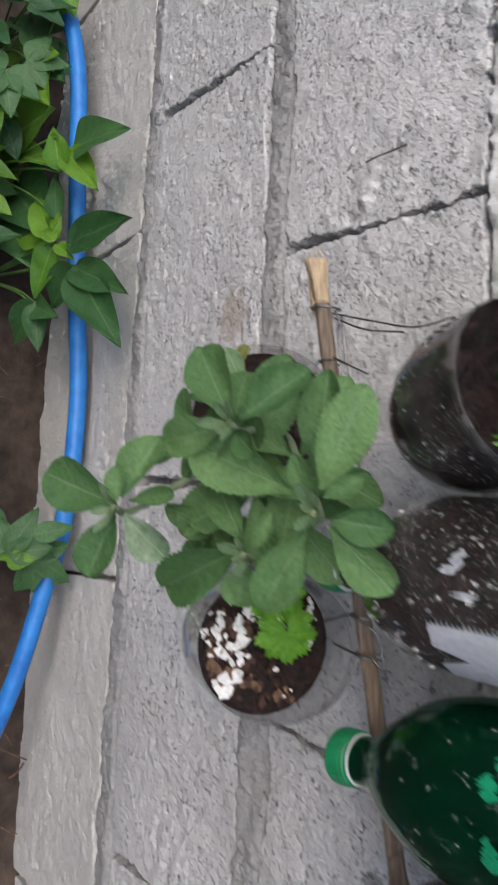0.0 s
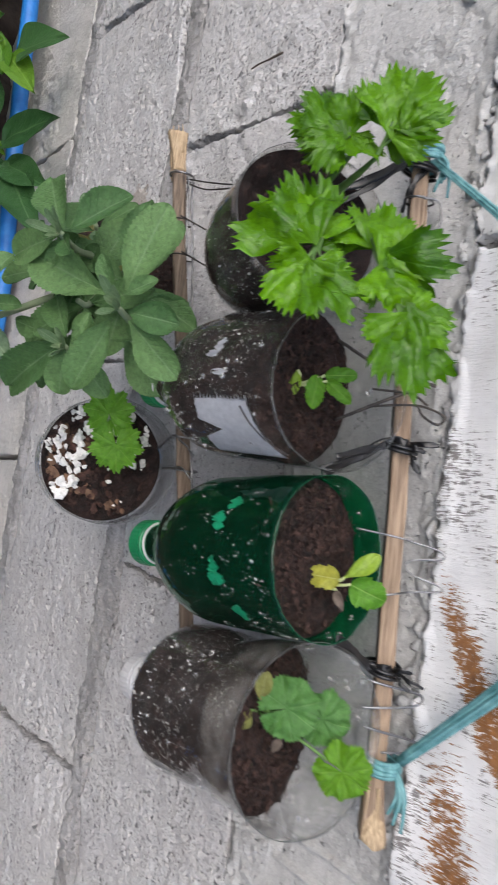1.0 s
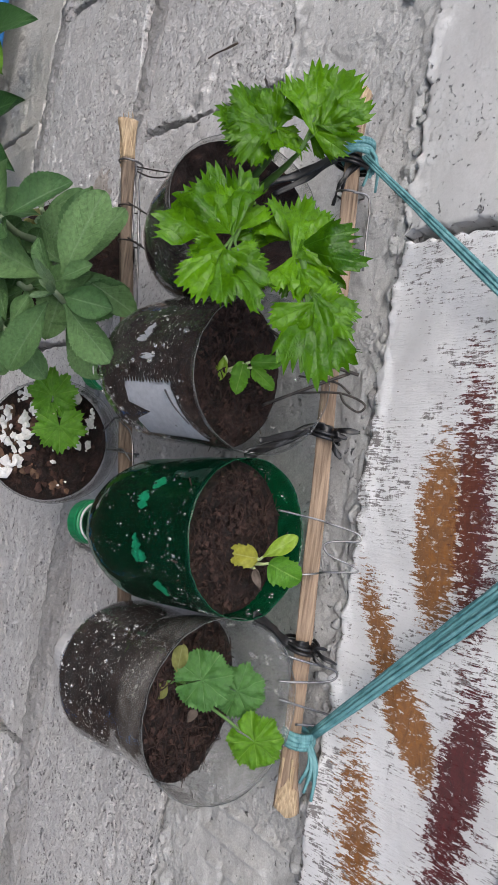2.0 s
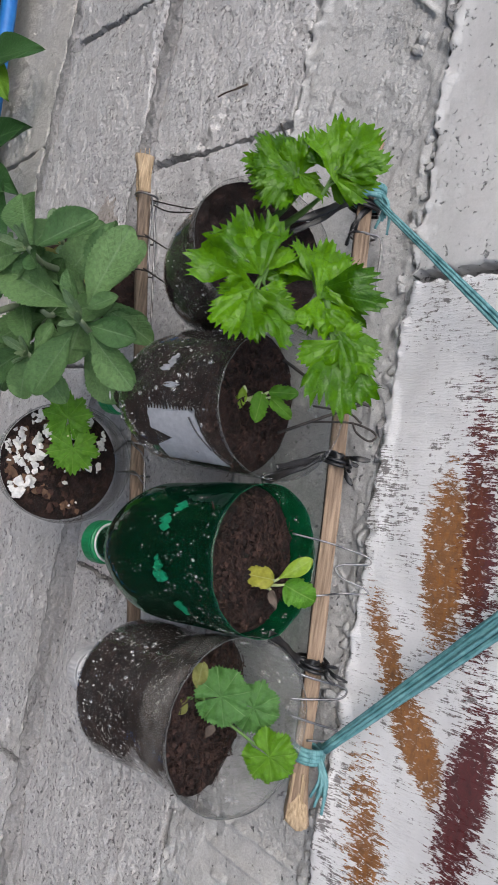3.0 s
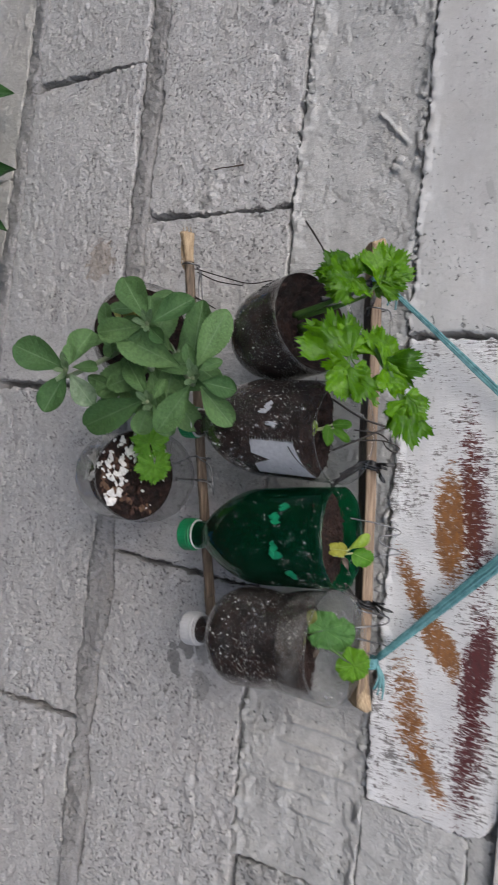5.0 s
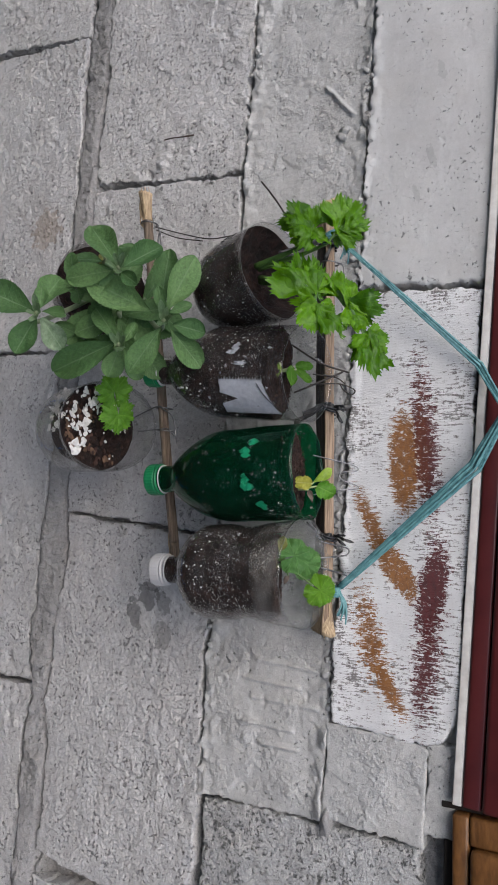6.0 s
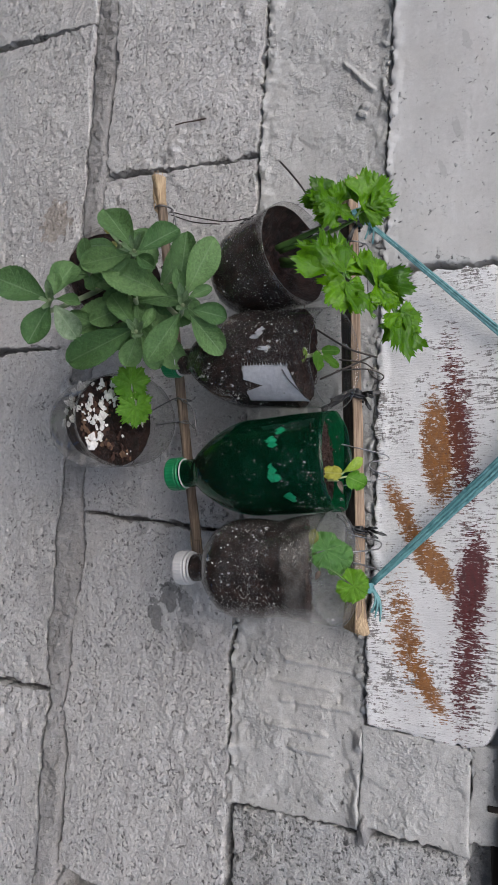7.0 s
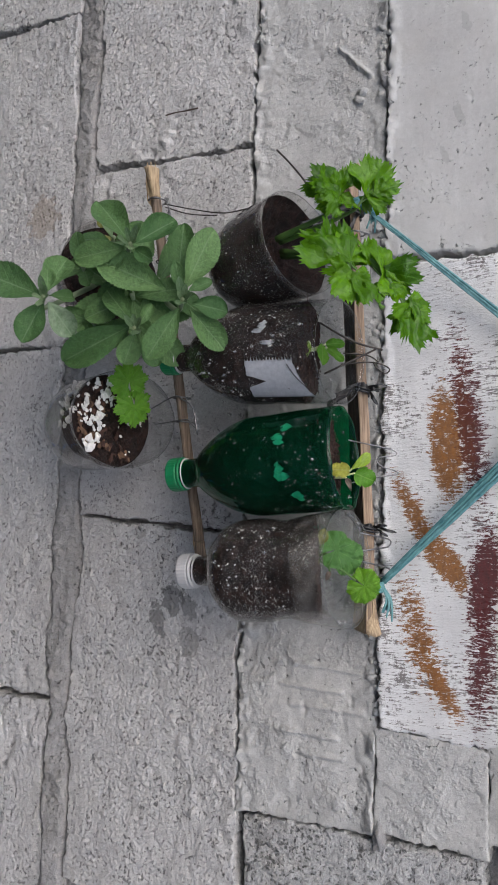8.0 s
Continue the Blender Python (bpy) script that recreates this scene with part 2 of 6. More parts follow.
M_HAZE = plastic_film("breathed_on_plastic", (0.95, 0.95, 0.95), 0.5, 0.12, (0.66, 0.66, 0.66), 0.12)
M_GREY = plastic_film("smoky_plastic", (0.95, 0.945, 0.94), 0.16)
M_RIM = simple("cut_plastic_edge", (0.06, 0.065, 0.065), (0.15, 0.155, 0.155), 200, 0.4, 0.0)
M_RIM_GREEN = simple("cut_green_plastic_edge", (0.005, 0.065, 0.03), (0.012, 0.11, 0.055), 200, 0.25, 0.0)
M_CAP_GREEN = simple("green_cap_plastic", (0.006, 0.15, 0.055), (0.01, 0.22, 0.085), 60, 0.38, 0.0002)
M_CAP_WHITE = simple("white_cap_plastic", (0.44, 0.44, 0.45), (0.58, 0.58, 0.59), 60, 0.4, 0.0002)
M_GREEN_PATCH = simple("bare_green_plastic", (0.01, 0.36, 0.16), (0.03, 0.56, 0.30), 300, 0.35, 0.0003)
M_LABEL = simple("white_label_film", (0.60, 0.62, 0.67), (0.76, 0.78, 0.83), 260, 0.45, 0.0006)
M_INK = simple("dark_label_print", (0.03, 0.03, 0.035), (0.06, 0.06, 0.07), 80, 0.5, 0.0002)
M_WOOD = simple("split_wood", (0.12, 0.078, 0.052), (0.41, 0.30, 0.21), 6, 0.8, 0.0012, (5, 90, 90))
M_WOOD_OLD = simple("old_split_wood", (0.075, 0.055, 0.041), (0.27, 0.205, 0.152), 6, 0.85, 0.0012, (5, 90, 90))
M_WOOD_END = simple("torn_wood_fibre", (0.24, 0.165, 0.095), (0.60, 0.46, 0.30), 10, 0.85, 0.0016, (6, 90, 90))
M_WOOD_DARK = simple("dark_batten_wood", (0.030, 0.024, 0.021), (0.10, 0.075, 0.06), 6, 0.8, 0.0012, (8, 60, 60))
M_WIRE = simple("galvanised_wire", (0.13, 0.13, 0.135), (0.34, 0.34, 0.35), 200, 0.38, 0.0, metal=1.0)
M_WIRE_DARK = simple("rusty_dark_wire", (0.03, 0.028, 0.028), (0.10, 0.085, 0.075), 200, 0.55, 0.0, metal=0.6)
M_STRAP = simple("black_plastic_strap", (0.006, 0.006, 0.0065), (0.018, 0.018, 0.020), 120, 0.34, 0.0006)
M_RAFFIA = simple("teal_raffia", (0.04, 0.15, 0.165), (0.17, 0.37, 0.39), 5, 0.5, 0.0006, (30, 160, 30))
M_HOSE = simple("blue_hose_rubber", (0.009, 0.12, 0.42), (0.025, 0.22, 0.60), 40, 0.5, 0.0008)
M_FOAM = simple("white_foam_chip", (0.58, 0.57, 0.55), (0.82, 0.81, 0.80), 320, 0.8, 0.001)
M_CHAFF = simple("dry_leaf_litter", (0.06, 0.032, 0.02), (0.20, 0.115, 0.07), 120, 0.85, 0.001)
# White diffuse body in the drops stands in for their glints.
M_DROP = plastic_film("water_drop", (0.97, 0.97, 0.97), 0.8, 0.04, (0.8, 0.8, 0.8), 0.12)
M_MAROON = simple("maroon_gloss_paint", (0.055, 0.009, 0.010), (0.10, 0.018, 0.018), 18, 0.32, 0.0008)
M_TRIM = simple("chalky_white_trim", (0.55, 0.52, 0.49), (0.75, 0.73, 0.70), 60, 0.75, 0.001)
M_BROWN = simple("brown_varnished_wood", (0.10, 0.042, 0.013), (0.21, 0.095, 0.03), 12, 0.4, 0.0008, (6, 20, 20))
# Near-black colour painted for the shade in the door panel's gaps.
M_GAP_SHADE = simple("painted_gap_shade", (0.01, 0.008, 0.007), (0.03, 0.022, 0.018), 20, 0.9, 0.001)
M_TWIG = simple("dry_twig_bark", (0.05, 0.038, 0.03), (0.13, 0.10, 0.08), 200, 0.9, 0.0006)


def leaf_material(name, dark, light, vein, back, rough, soft=0.3, veins=7.0, patchy=0.5, relief=0.0013, ribs=0.6):
    """Leaf blade: mottled green, paler midrib and side veins along the blade's own length."""
    m, n, l, bsdf = material(name)
    uv = n.new("ShaderNodeUVMap")
    uv.uv_map = "blade"
    xyz = n.new("ShaderNodeSeparateXYZ")
    l.new(uv.outputs[0], xyz.inputs[0])
    across = maths(n, l, "ABSOLUTE", maths(n, l, "SUBTRACT", xyz.outputs[0], 0.5))
    along = xyz.outputs[1]
    rib = maths(n, l, "SUBTRACT", 1.0, maths(n, l, "MULTIPLY", across, 26.0), clamp=True)
    wave = maths(n, l, "SINE", maths(n, l, "MULTIPLY", maths(n, l, "SUBTRACT", along, maths(n, l, "MULTIPLY", across, 0.55)), veins * 6.28))
    side = maths(n, l, "MULTIPLY", maths(n, l, "SUBTRACT", wave, 0.86), 6.0, clamp=True)
    v = coords(n, l)
    mott = noise_of(n, l, v, 110, 5, 0.65)
    info = n.new("ShaderNodeObjectInfo")
    tone = maths(n, l, "ADD", maths(n, l, "MULTIPLY", mott, patchy), maths(n, l, "MULTIPLY", info.outputs["Random"], 1.0 - patchy))
    base = ramp(n, l, tone, [(0.2, dark), (0.8, light)])
    fleck = noise_of(n, l, v, 420, 3, 0.6)
    base = mixed(n, l, 0.6, base, ramp(n, l, fleck, [(0.32, grey(0.62)), (0.68, grey(1.25))]), "MULTIPLY")
    lines = maths(n, l, "MAXIMUM", rib, maths(n, l, "MULTIPLY", side, 0.10))
    colour = mixed(n, l, maths(n, l, "MULTIPLY", lines, ribs), base, vein)
    l.new(colour, bsdf.inputs["Base Color"])
    bsdf.inputs["Roughness"].default_value = rough
    bsdf.inputs["Specular IOR Level"].default_value = 0.4
    h = maths(n, l, "SUBTRACT", maths(n, l, "ADD", maths(n, l, "MULTIPLY", mott, 0.9), maths(n, l, "MULTIPLY", fleck, 0.5)), maths(n, l, "MAXIMUM", maths(n, l, "MULTIPLY", rib, 0.12), maths(n, l, "MULTIPLY", side, 0.16)))
    bumped(n, l, bsdf, h, relief, 1.0)
    glow = node(n, "BsdfTranslucent")
    l.new(mixed(n, l, 0.5, colour, back), glow.inputs["Color"])
    mx = n.new("ShaderNodeMixShader")
    mx.inputs[0].default_value = soft
    l.new(bsdf.outputs[0], mx.inputs[1])
    l.new(glow.outputs[0], mx.inputs[2])
    l.new(mx.outputs[0], n["Material Output"].inputs["Surface"])
    return m


M_HERB = leaf_material("felted_grey_green_leaf", (0.048, 0.122, 0.036), (0.132, 0.243, 0.086), (0.22, 0.32, 0.18), (0.12, 0.21, 0.07), 0.66, 0.20, 8.0, 0.45, 0.0018, 0.42)
M_HERB_YOUNG = leaf_material("pale_young_leaf", (0.12, 0.21, 0.10), (0.22, 0.32, 0.17), (0.32, 0.42, 0.26), (0.2, 0.3, 0.12), 0.75, 0.25)
M_HERB_OLD = leaf_material("yellowing_herb_leaf", (0.15, 0.17, 0.04), (0.28, 0.27, 0.09), (0.34, 0.34, 0.16), (0.25, 0.25, 0.06), 0.7, 0.25)
M_HERB_PALE = leaf_material("bitten_variegated_leaf", (0.055, 0.125, 0.048), (0.32, 0.40, 0.27), (0.27, 0.36, 0.22), (0.2, 0.3, 0.12), 0.7, 0.22, 8.0, 1.0)
M_CELERY = leaf_material("bright_celery_leaf", (0.026, 0.100, 0.0012), (0.125, 0.310, 0.003), (0.17, 0.38, 0.05), (0.14, 0.36, 0.010), 0.27, 0.26, 4.0, 0.50, 0.0013, 0.22)
M_SEEDLING = leaf_material("seedling_leaf", (0.050, 0.16, 0.034), (0.125, 0.29, 0.072), (0.28, 0.45, 0.19), (0.2, 0.4, 0.06), 0.5, 0.3)
M_LIME = leaf_material("lime_green_leaf", (0.10, 0.27, 0.010), (0.20, 0.40, 0.026), (0.34, 0.52, 0.12), (0.3, 0.5, 0.04), 0.5, 0.35)
M_LIME_DEEP = leaf_material("fresh_green_leaf", (0.07, 0.24, 0.012), (0.15, 0.36, 0.028), (0.28, 0.48, 0.10), (0.22, 0.45, 0.03), 0.5, 0.35)
M_COTYLEDON = leaf_material("pale_seed_leaf", (0.24, 0.40, 0.03), (0.40, 0.54, 0.09), (0.45, 0.58, 0.20), (0.4, 0.55, 0.1), 0.42, 0.35, 5.0, 0.3, 0.0004, 0.25)
M_YELLOW = leaf_material("yellowing_leaf", (0.35, 0.36, 0.04), (0.55, 0.52, 0.10), (0.6, 0.6, 0.25), (0.5, 0.5, 0.1), 0.5, 0.35)
M_VINE = leaf_material("dark_vine_leaf", (0.022, 0.075, 0.022), (0.070, 0.170, 0.055), (0.12, 0.22, 0.09), (0.07, 0.17, 0.03), 0.45, 0.22)
M_VINE_YOUNG = leaf_material("fresh_vine_leaf", (0.07, 0.19, 0.02), (0.15, 0.30, 0.03), (0.25, 0.42, 0.09), (0.2, 0.4, 0.03), 0.45, 0.3)
M_STEM = simple("green_stem", (0.045, 0.11, 0.02), (0.11, 0.21, 0.05), 60, 0.55, 0.0006)
M_STEM_PALE = simple("pale_felted_stem", (0.16, 0.22, 0.12), (0.28, 0.34, 0.21), 60, 0.75, 0.0006)
M_STEM_WHITE = simple("pale_seedling_stem", (0.42, 0.50, 0.22), (0.58, 0.62, 0.36), 60, 0.55, 0.0006)


# ---- building helpers ----
def thing(name, base, label, category, group="", kind=""):
    ob = new(name)
    ob.empty_display_size = 0.02
    ob.location = base
    return tagged(ob, label, category, group, kind)


def part(name, bm, mat, parent=None, label="", smooth=True, kind=""):
    """Links a bmesh, or a mesh, in world coordinates as one mesh object under a thing or a part."""
    if isinstance(bm, bpy.types.Mesh):
        data = bm
    else:
        data = bpy.data.meshes.new(name)
        bm.to_mesh(data)
        bm.free()
    data.materials.append(mat)
    if smooth:
        data.shade_smooth()
    ob = new(name, data)
    if parent is not None:
        ob.parent = parent
        if parent.type == "EMPTY":
            ob.matrix_parent_inverse = Matrix.Translation(parent.location).inverted()
    return tagged(ob, label, kind=kind)


def mesh_of(name, verts, faces):
    data = bpy.data.meshes.new(name)
    data.from_pydata(verts, [], faces)
    data.update()
    return data


def spline(points, steps=8):
    """A smooth line through the points."""
    p = [Vector(q) for q in points]
    if len(p) < 3:
        return [p[0].lerp(p[-1], i / steps) for i in range(steps + 1)]
    q = [2 * p[0] - p[1], *p, 2 * p[-1] - p[-2]]
    out = []
    for i in range(1, len(q) - 2):
        a, b, c, d = q[i - 1:i + 3]
        for k in range(steps):
            t = k / steps
            out.append(0.5 * (2 * b + (c - a) * t + (2 * a - 5 * b + 4 * c - d) * t * t + (3 * b - a - 3 * c + d) * t ** 3))
    out.append(p[-1])
    return out


def tube(points, radius, seg=8, steps=8, bm=None, flat=1.0, wobble=0.0, seed=0):
    """A round or flattened rod along a smooth line; radius may be a number or (start, end)."""
    bm = bm or bmesh.new()
    line = spline(points, steps)
    r0, r1 = radius if isinstance(radius, tuple) else (radius, radius)
    rings, side = [], None
    for i, p in enumerate(line):
        d = (line[min(i + 1, len(line) - 1)] - line[max(i - 1, 0)]).normalized()
        if side is None:
            side = d.orthogonal().normalized()
        side = (side - d * side.dot(d)).normalized()
        up = d.cross(side)
        r = r0 + (r1 - r0) * i / (len(line) - 1)
        if wobble:
            r *= 1 + wobble * noise.noise(p * 60 + Vector((seed, 0, 0)))
        rings.append([bm.verts.new(p + side * (r * math.cos(a)) + up * (r * flat * math.sin(a))) for a in (2 * math.pi * k / seg for k in range(seg))])
    for a, b in zip(rings, rings[1:]):
        for k in range(seg):
            bm.faces.new((a[k], a[(k + 1) % seg], b[(k + 1) % seg], b[k]))
    bm.faces.new(rings[0][::-1])
    bm.faces.new(rings[-1])
    return bm


def frame_of(base, top):
    """Axes of a thing that stands from base to top."""
    z = (Vector(top) - Vector(base)).normalized()
    x = Vector((1, 0, 0))
    x = (x - z * x.dot(z)).normalized()
    y = z.cross(x)
    return Matrix(((x.x, y.x, z.x, base[0]), (x.y, y.y, z.y, base[1]), (x.z, y.z, z.z, base[2]), (0, 0, 0, 1)))


def lathe(profile, m, seg=56, shape=None, close=False):
    """Turns (radius, height) pairs round the axis of m; shape(angle, r, z) may deform."""
    bm = bmesh.new()
    rings = []
    for r, z in profile:
        ring = []
        for k in range(seg):
            a = 2 * math.pi * k / seg
            rr, zz = shape(a, r, z) if shape else (r, z)
            ring.append(bm.verts.new(m @ Vector((rr * math.cos(a), rr * math.sin(a), zz))))
        rings.append(ring)
    for a, b in zip(rings, rings[1:]):
        for k in range(seg):
            bm.faces.new((a[k], a[(k + 1) % seg], b[(k + 1) % seg], b[k]))
    if close:
        bm.faces.new(rings[0][::-1])
        bm.faces.new(rings[-1])
    return bm


def box(x0, x1, y0, y1, z0, z1, bevel=0.0, turn=None, bm=None):
    bm = bm or bmesh.new()
    made = bmesh.ops.create_cube(bm, size=1.0)["verts"]
    for v in made:
        v.co = Vector((x0 + (v.co.x + 0.5) * (x1 - x0), y0 + (v.co.y + 0.5) * (y1 - y0), z0 + (v.co.z + 0.5) * (z1 - z0)))
    if bevel:
        edges = list({e for v in made for e in v.link_edges})
        bmesh.ops.bevel(bm, geom=edges, offset=bevel, segments=2, affect="EDGES", profile=0.6)
    if turn is not None:
        bmesh.ops.transform(bm, matrix=turn, verts=bm.verts)
    return bm


def leaf_frame(base, tip, normal):
    y = (Vector(tip) - Vector(base)).normalized()
    z = Vector(normal)
    z = (z - y * z.dot(y)).normalized()
    x = y.cross(z)
    return Matrix(((x.x, y.x, z.x, base[0]), (x.y, y.y, z.y, base[1]), (x.z, y.z, z.z, base[2]), (0, 0, 0, 1)))


def oval(u):
    """Broadest past the middle, with a blunt round tip and a narrow foot."""
    if u <= 0 or u >= 1:
        return 0.10 if u <= 0 else 0.0
    return (0.10 + 0.90 * math.sin(math.pi / 2 * min(1, u / 0.60)) ** 1.25) if u < 0.60 else max(0.0, 1 - ((u - 0.60) / 0.40) ** 2.0) ** 0.62


def pointed(u):
    return max(0.0, math.sin(math.pi * u ** 0.62)) ** 0.9


def wedge(u):
    return max(0.0, min(1.0, u * 2.6) ** 0.8 * (1 - max(0, (u - 0.45) / 0.55) ** 1.6)) if u < 1 else 0.0


def jagged(u):
    """Two stacked lobes with a notch between them."""
    return max(0.0, math.sin(math.pi * min(1.0, u * 1.02)) ** 0.45 * (1 - 0.16 * math.exp(-((u - 0.52) / 0.07) ** 2))) if 0 < u < 0.98 else 0.0


def round_leaf(u):
    return math.sqrt(max(0.0, 1 - (2 * u - 1) ** 2)) ** 0.85


def blade(bm, m, length, width, outline, teeth=0, depth=0.1, cup=0.15, bend=0.2, wave=0.0, seed=0, nu=22, nv=8):
    """One leaf blade with a folded midrib, curved length and toothed edge, in the frame m."""
    uv = bm.loops.layers.uv.verify()
    rng = random.Random(seed)
    ph = rng.random() * 9
    rows = []
    for i in range(nu + 1):
        u = i / nu
        w = outline(u) * width * 0.5
        if teeth:
            saw = (u * teeth) % 1.0
            w *= 1 - depth * (1 - saw) * (0.4 + 0.6 * min(1, 3 * (1 - u))) * min(1.0, max(0.0, (u - 0.2) * 4))
        row = []
        for j in range(nv + 1):
            s = 2 * j / nv - 1
            x = s * w
            z = cup * s * s * w - bend * length * u * u
            z += wave * length * math.sin(7 * u + ph + 2.5 * s) * abs(s)
            z += 0.02 * length * noise.noise(Vector((u * 4 + ph, s * 2, seed)))
            row.append(bm.verts.new(m @ Vector((x, u * length, z))))
        rows.append(row)
    for i in range(nu):
        for j in range(nv):
            f = bm.faces.new((rows[i][j], rows[i][j + 1], rows[i + 1][j + 1], rows[i + 1][j]))
            for loop, (jj, ii) in zip(f.loops, ((j, i), (j + 1, i), (j + 1, i + 1), (j, i + 1))):
                loop[uv].uv = (jj / nv, ii / nu)
    return bm


def fan_blade(bm, m, size, seed, bend=0.15, lobes=((0.0, 1.0), (0.58, 0.82), (-0.58, 0.82), (1.08, 0.60), (-1.08, 0.60)), span=1.42, full=0.62, teeth=0.8, pleat=0.045, broad=0.27, fine=47, crumple=0.10):
    """A leaflet spread like a fan: deep lobes, each cut into sharp teeth, pleated along its veins."""
    uv = bm.loops.layers.uv.verify()
    rng = random.Random(seed)
    steps, rings = int(fine * span), 8
    grid, uvs = [], []
    for k in range(steps + 1):
        a = -span + 2 * span * k / steps
        near = min(lobes, key=lambda q: abs(a - q[0]))
        lobe = max(ln * math.exp(-((a - c) / broad) ** 2) for c, ln in lobes)
        reach = full + (1.02 - full) * lobe
        tooth = (0.0, 0.08, 0.13)[k % 3] * rng.uniform(0.5, 1.3)
        r = size * reach
        line, coords_ = [], []
        for i in range(rings + 1):
            f = i / rings
            off = (a - near[0]) / 0.32
            q = r * f * (1 - teeth * tooth * f ** 4)
            g = q / size
            z = size * (g * pleat * (min(1.0, abs(off)) - 0.5) + crumple * g * noise.noise(Vector((g * math.sin(a) * 2.6, g * math.cos(a) * 2.6, seed * 1.7))) + 0.4 * crumple * g * noise.noise(Vector((g * math.sin(a) * 6, g * math.cos(a) * 6, seed * 2.3))) - bend * g * g + 0.03 * noise.noise(Vector((g * math.sin(a) * 7, g * math.cos(a) * 7, seed))))
            line.append(bm.verts.new(m @ Vector((q * math.sin(a), q * math.cos(a), z))))
            coords_.append((min(1.0, max(0.0, 0.5 + 0.5 * off)), f))
        grid.append(line)
        uvs.append(coords_)
    for k in range(steps):
        for i in range(rings):
            ids = ((k, i), (k + 1, i), (k + 1, i + 1), (k, i + 1)) if i else ((k, 0), (k + 1, 1), (k, 1))
            f = bm.faces.new([grid[p][q] for p, q in ids])
            for loop, (p, q) in zip(f.loops, ids):
                loop[uv].uv = uvs[p][q]
    return bm


def leaf_bm():
    bm = bmesh.new()
    bm.loops.layers.uv.new("blade")
    return bm


# ---- the block wall ----
def noise3(x, y, z):
    return noise.noise(Vector((x, y, z)))


def lines(a, b, step, rim=(0.0, 0.0012, 0.003)):
    """Cuts from a to b, closer together near both ends."""
    inner = max(2, int((b - a - 2 * rim[-1]) / step))
    mid = [a + rim[-1] + (b - a - 2 * rim[-1]) * k / inner for k in range(inner + 1)]
    return [a + r for r in rim[:-1]] + mid + [b - r for r in rim[-2::-1]]


def ragged(s, seed):
    """How far an edge is broken back, along its length s."""
    return 0.45 + 0.8 * noise3(s * 8, seed, 0) + 0.8 * noise3(s * 27, seed, 3) + 0.5 * noise3(s * 75, seed, 6) + 0.8 * noise3(s * 190, seed, 9)


def open_face(x, z, seed):
    """Depth of a coarse block face: hollows where grains broke out, broad unevenness."""
    much = max(0.25, 0.7 + 1.2 * noise3(x * 9, z * 9, seed + 11))
    pit = max(0.0, noise3(x * 95, z * 95, seed + 17) - 0.30)
    lump = max(0.0, noise3(x * 120, z * 120, seed + 23) - 0.18)
    return much * (0.0065 * pit - 0.0040 * lump) + 0.0011 * noise3(x * 55, z * 55, seed + 13)


def trowelled_face(x, z, seed):
    """Depth of trowelled plaster: drag marks, blowholes, a coat that stops short in ragged steps, crumbs left on it."""
    hole = max(0.0, noise3(x * 95, z * 110, seed) - 0.46)
    drag = noise3(x * 12, z * 34, seed + 5)
    patch = max(0.0, noise3(x * 13, z * 17, seed + 9) + 0.05)
    clod = max(0.0, noise3(x * 95, z * 90, seed + 21) - 0.02)
    edge = noise3(x * 11, z * 15, seed + 31) + 0.16 * noise3(x * 60, z * 60, seed) + 0.08 * noise3(x * 140, z * 140, seed)
    step = max(0.0, min(1.0, 16 * edge))
    lone = max(0.0, noise3(x * 70, z * 80, seed + 41) - 0.42)
    return 0.005 * hole + 0.0008 * drag - 0.0040 * patch * clod - 0.0012 * step - 0.004 * lone


def smooth_face(x, z, seed):
    hole = max(0.0, noise3(x * 150, z * 170, seed) - 0.5)
    return 0.004 * hole + 0.0010 * noise3(x * 9, z * 14, seed + 5) + 0.0004 * noise3(x * 45, z * 35, seed + 6)


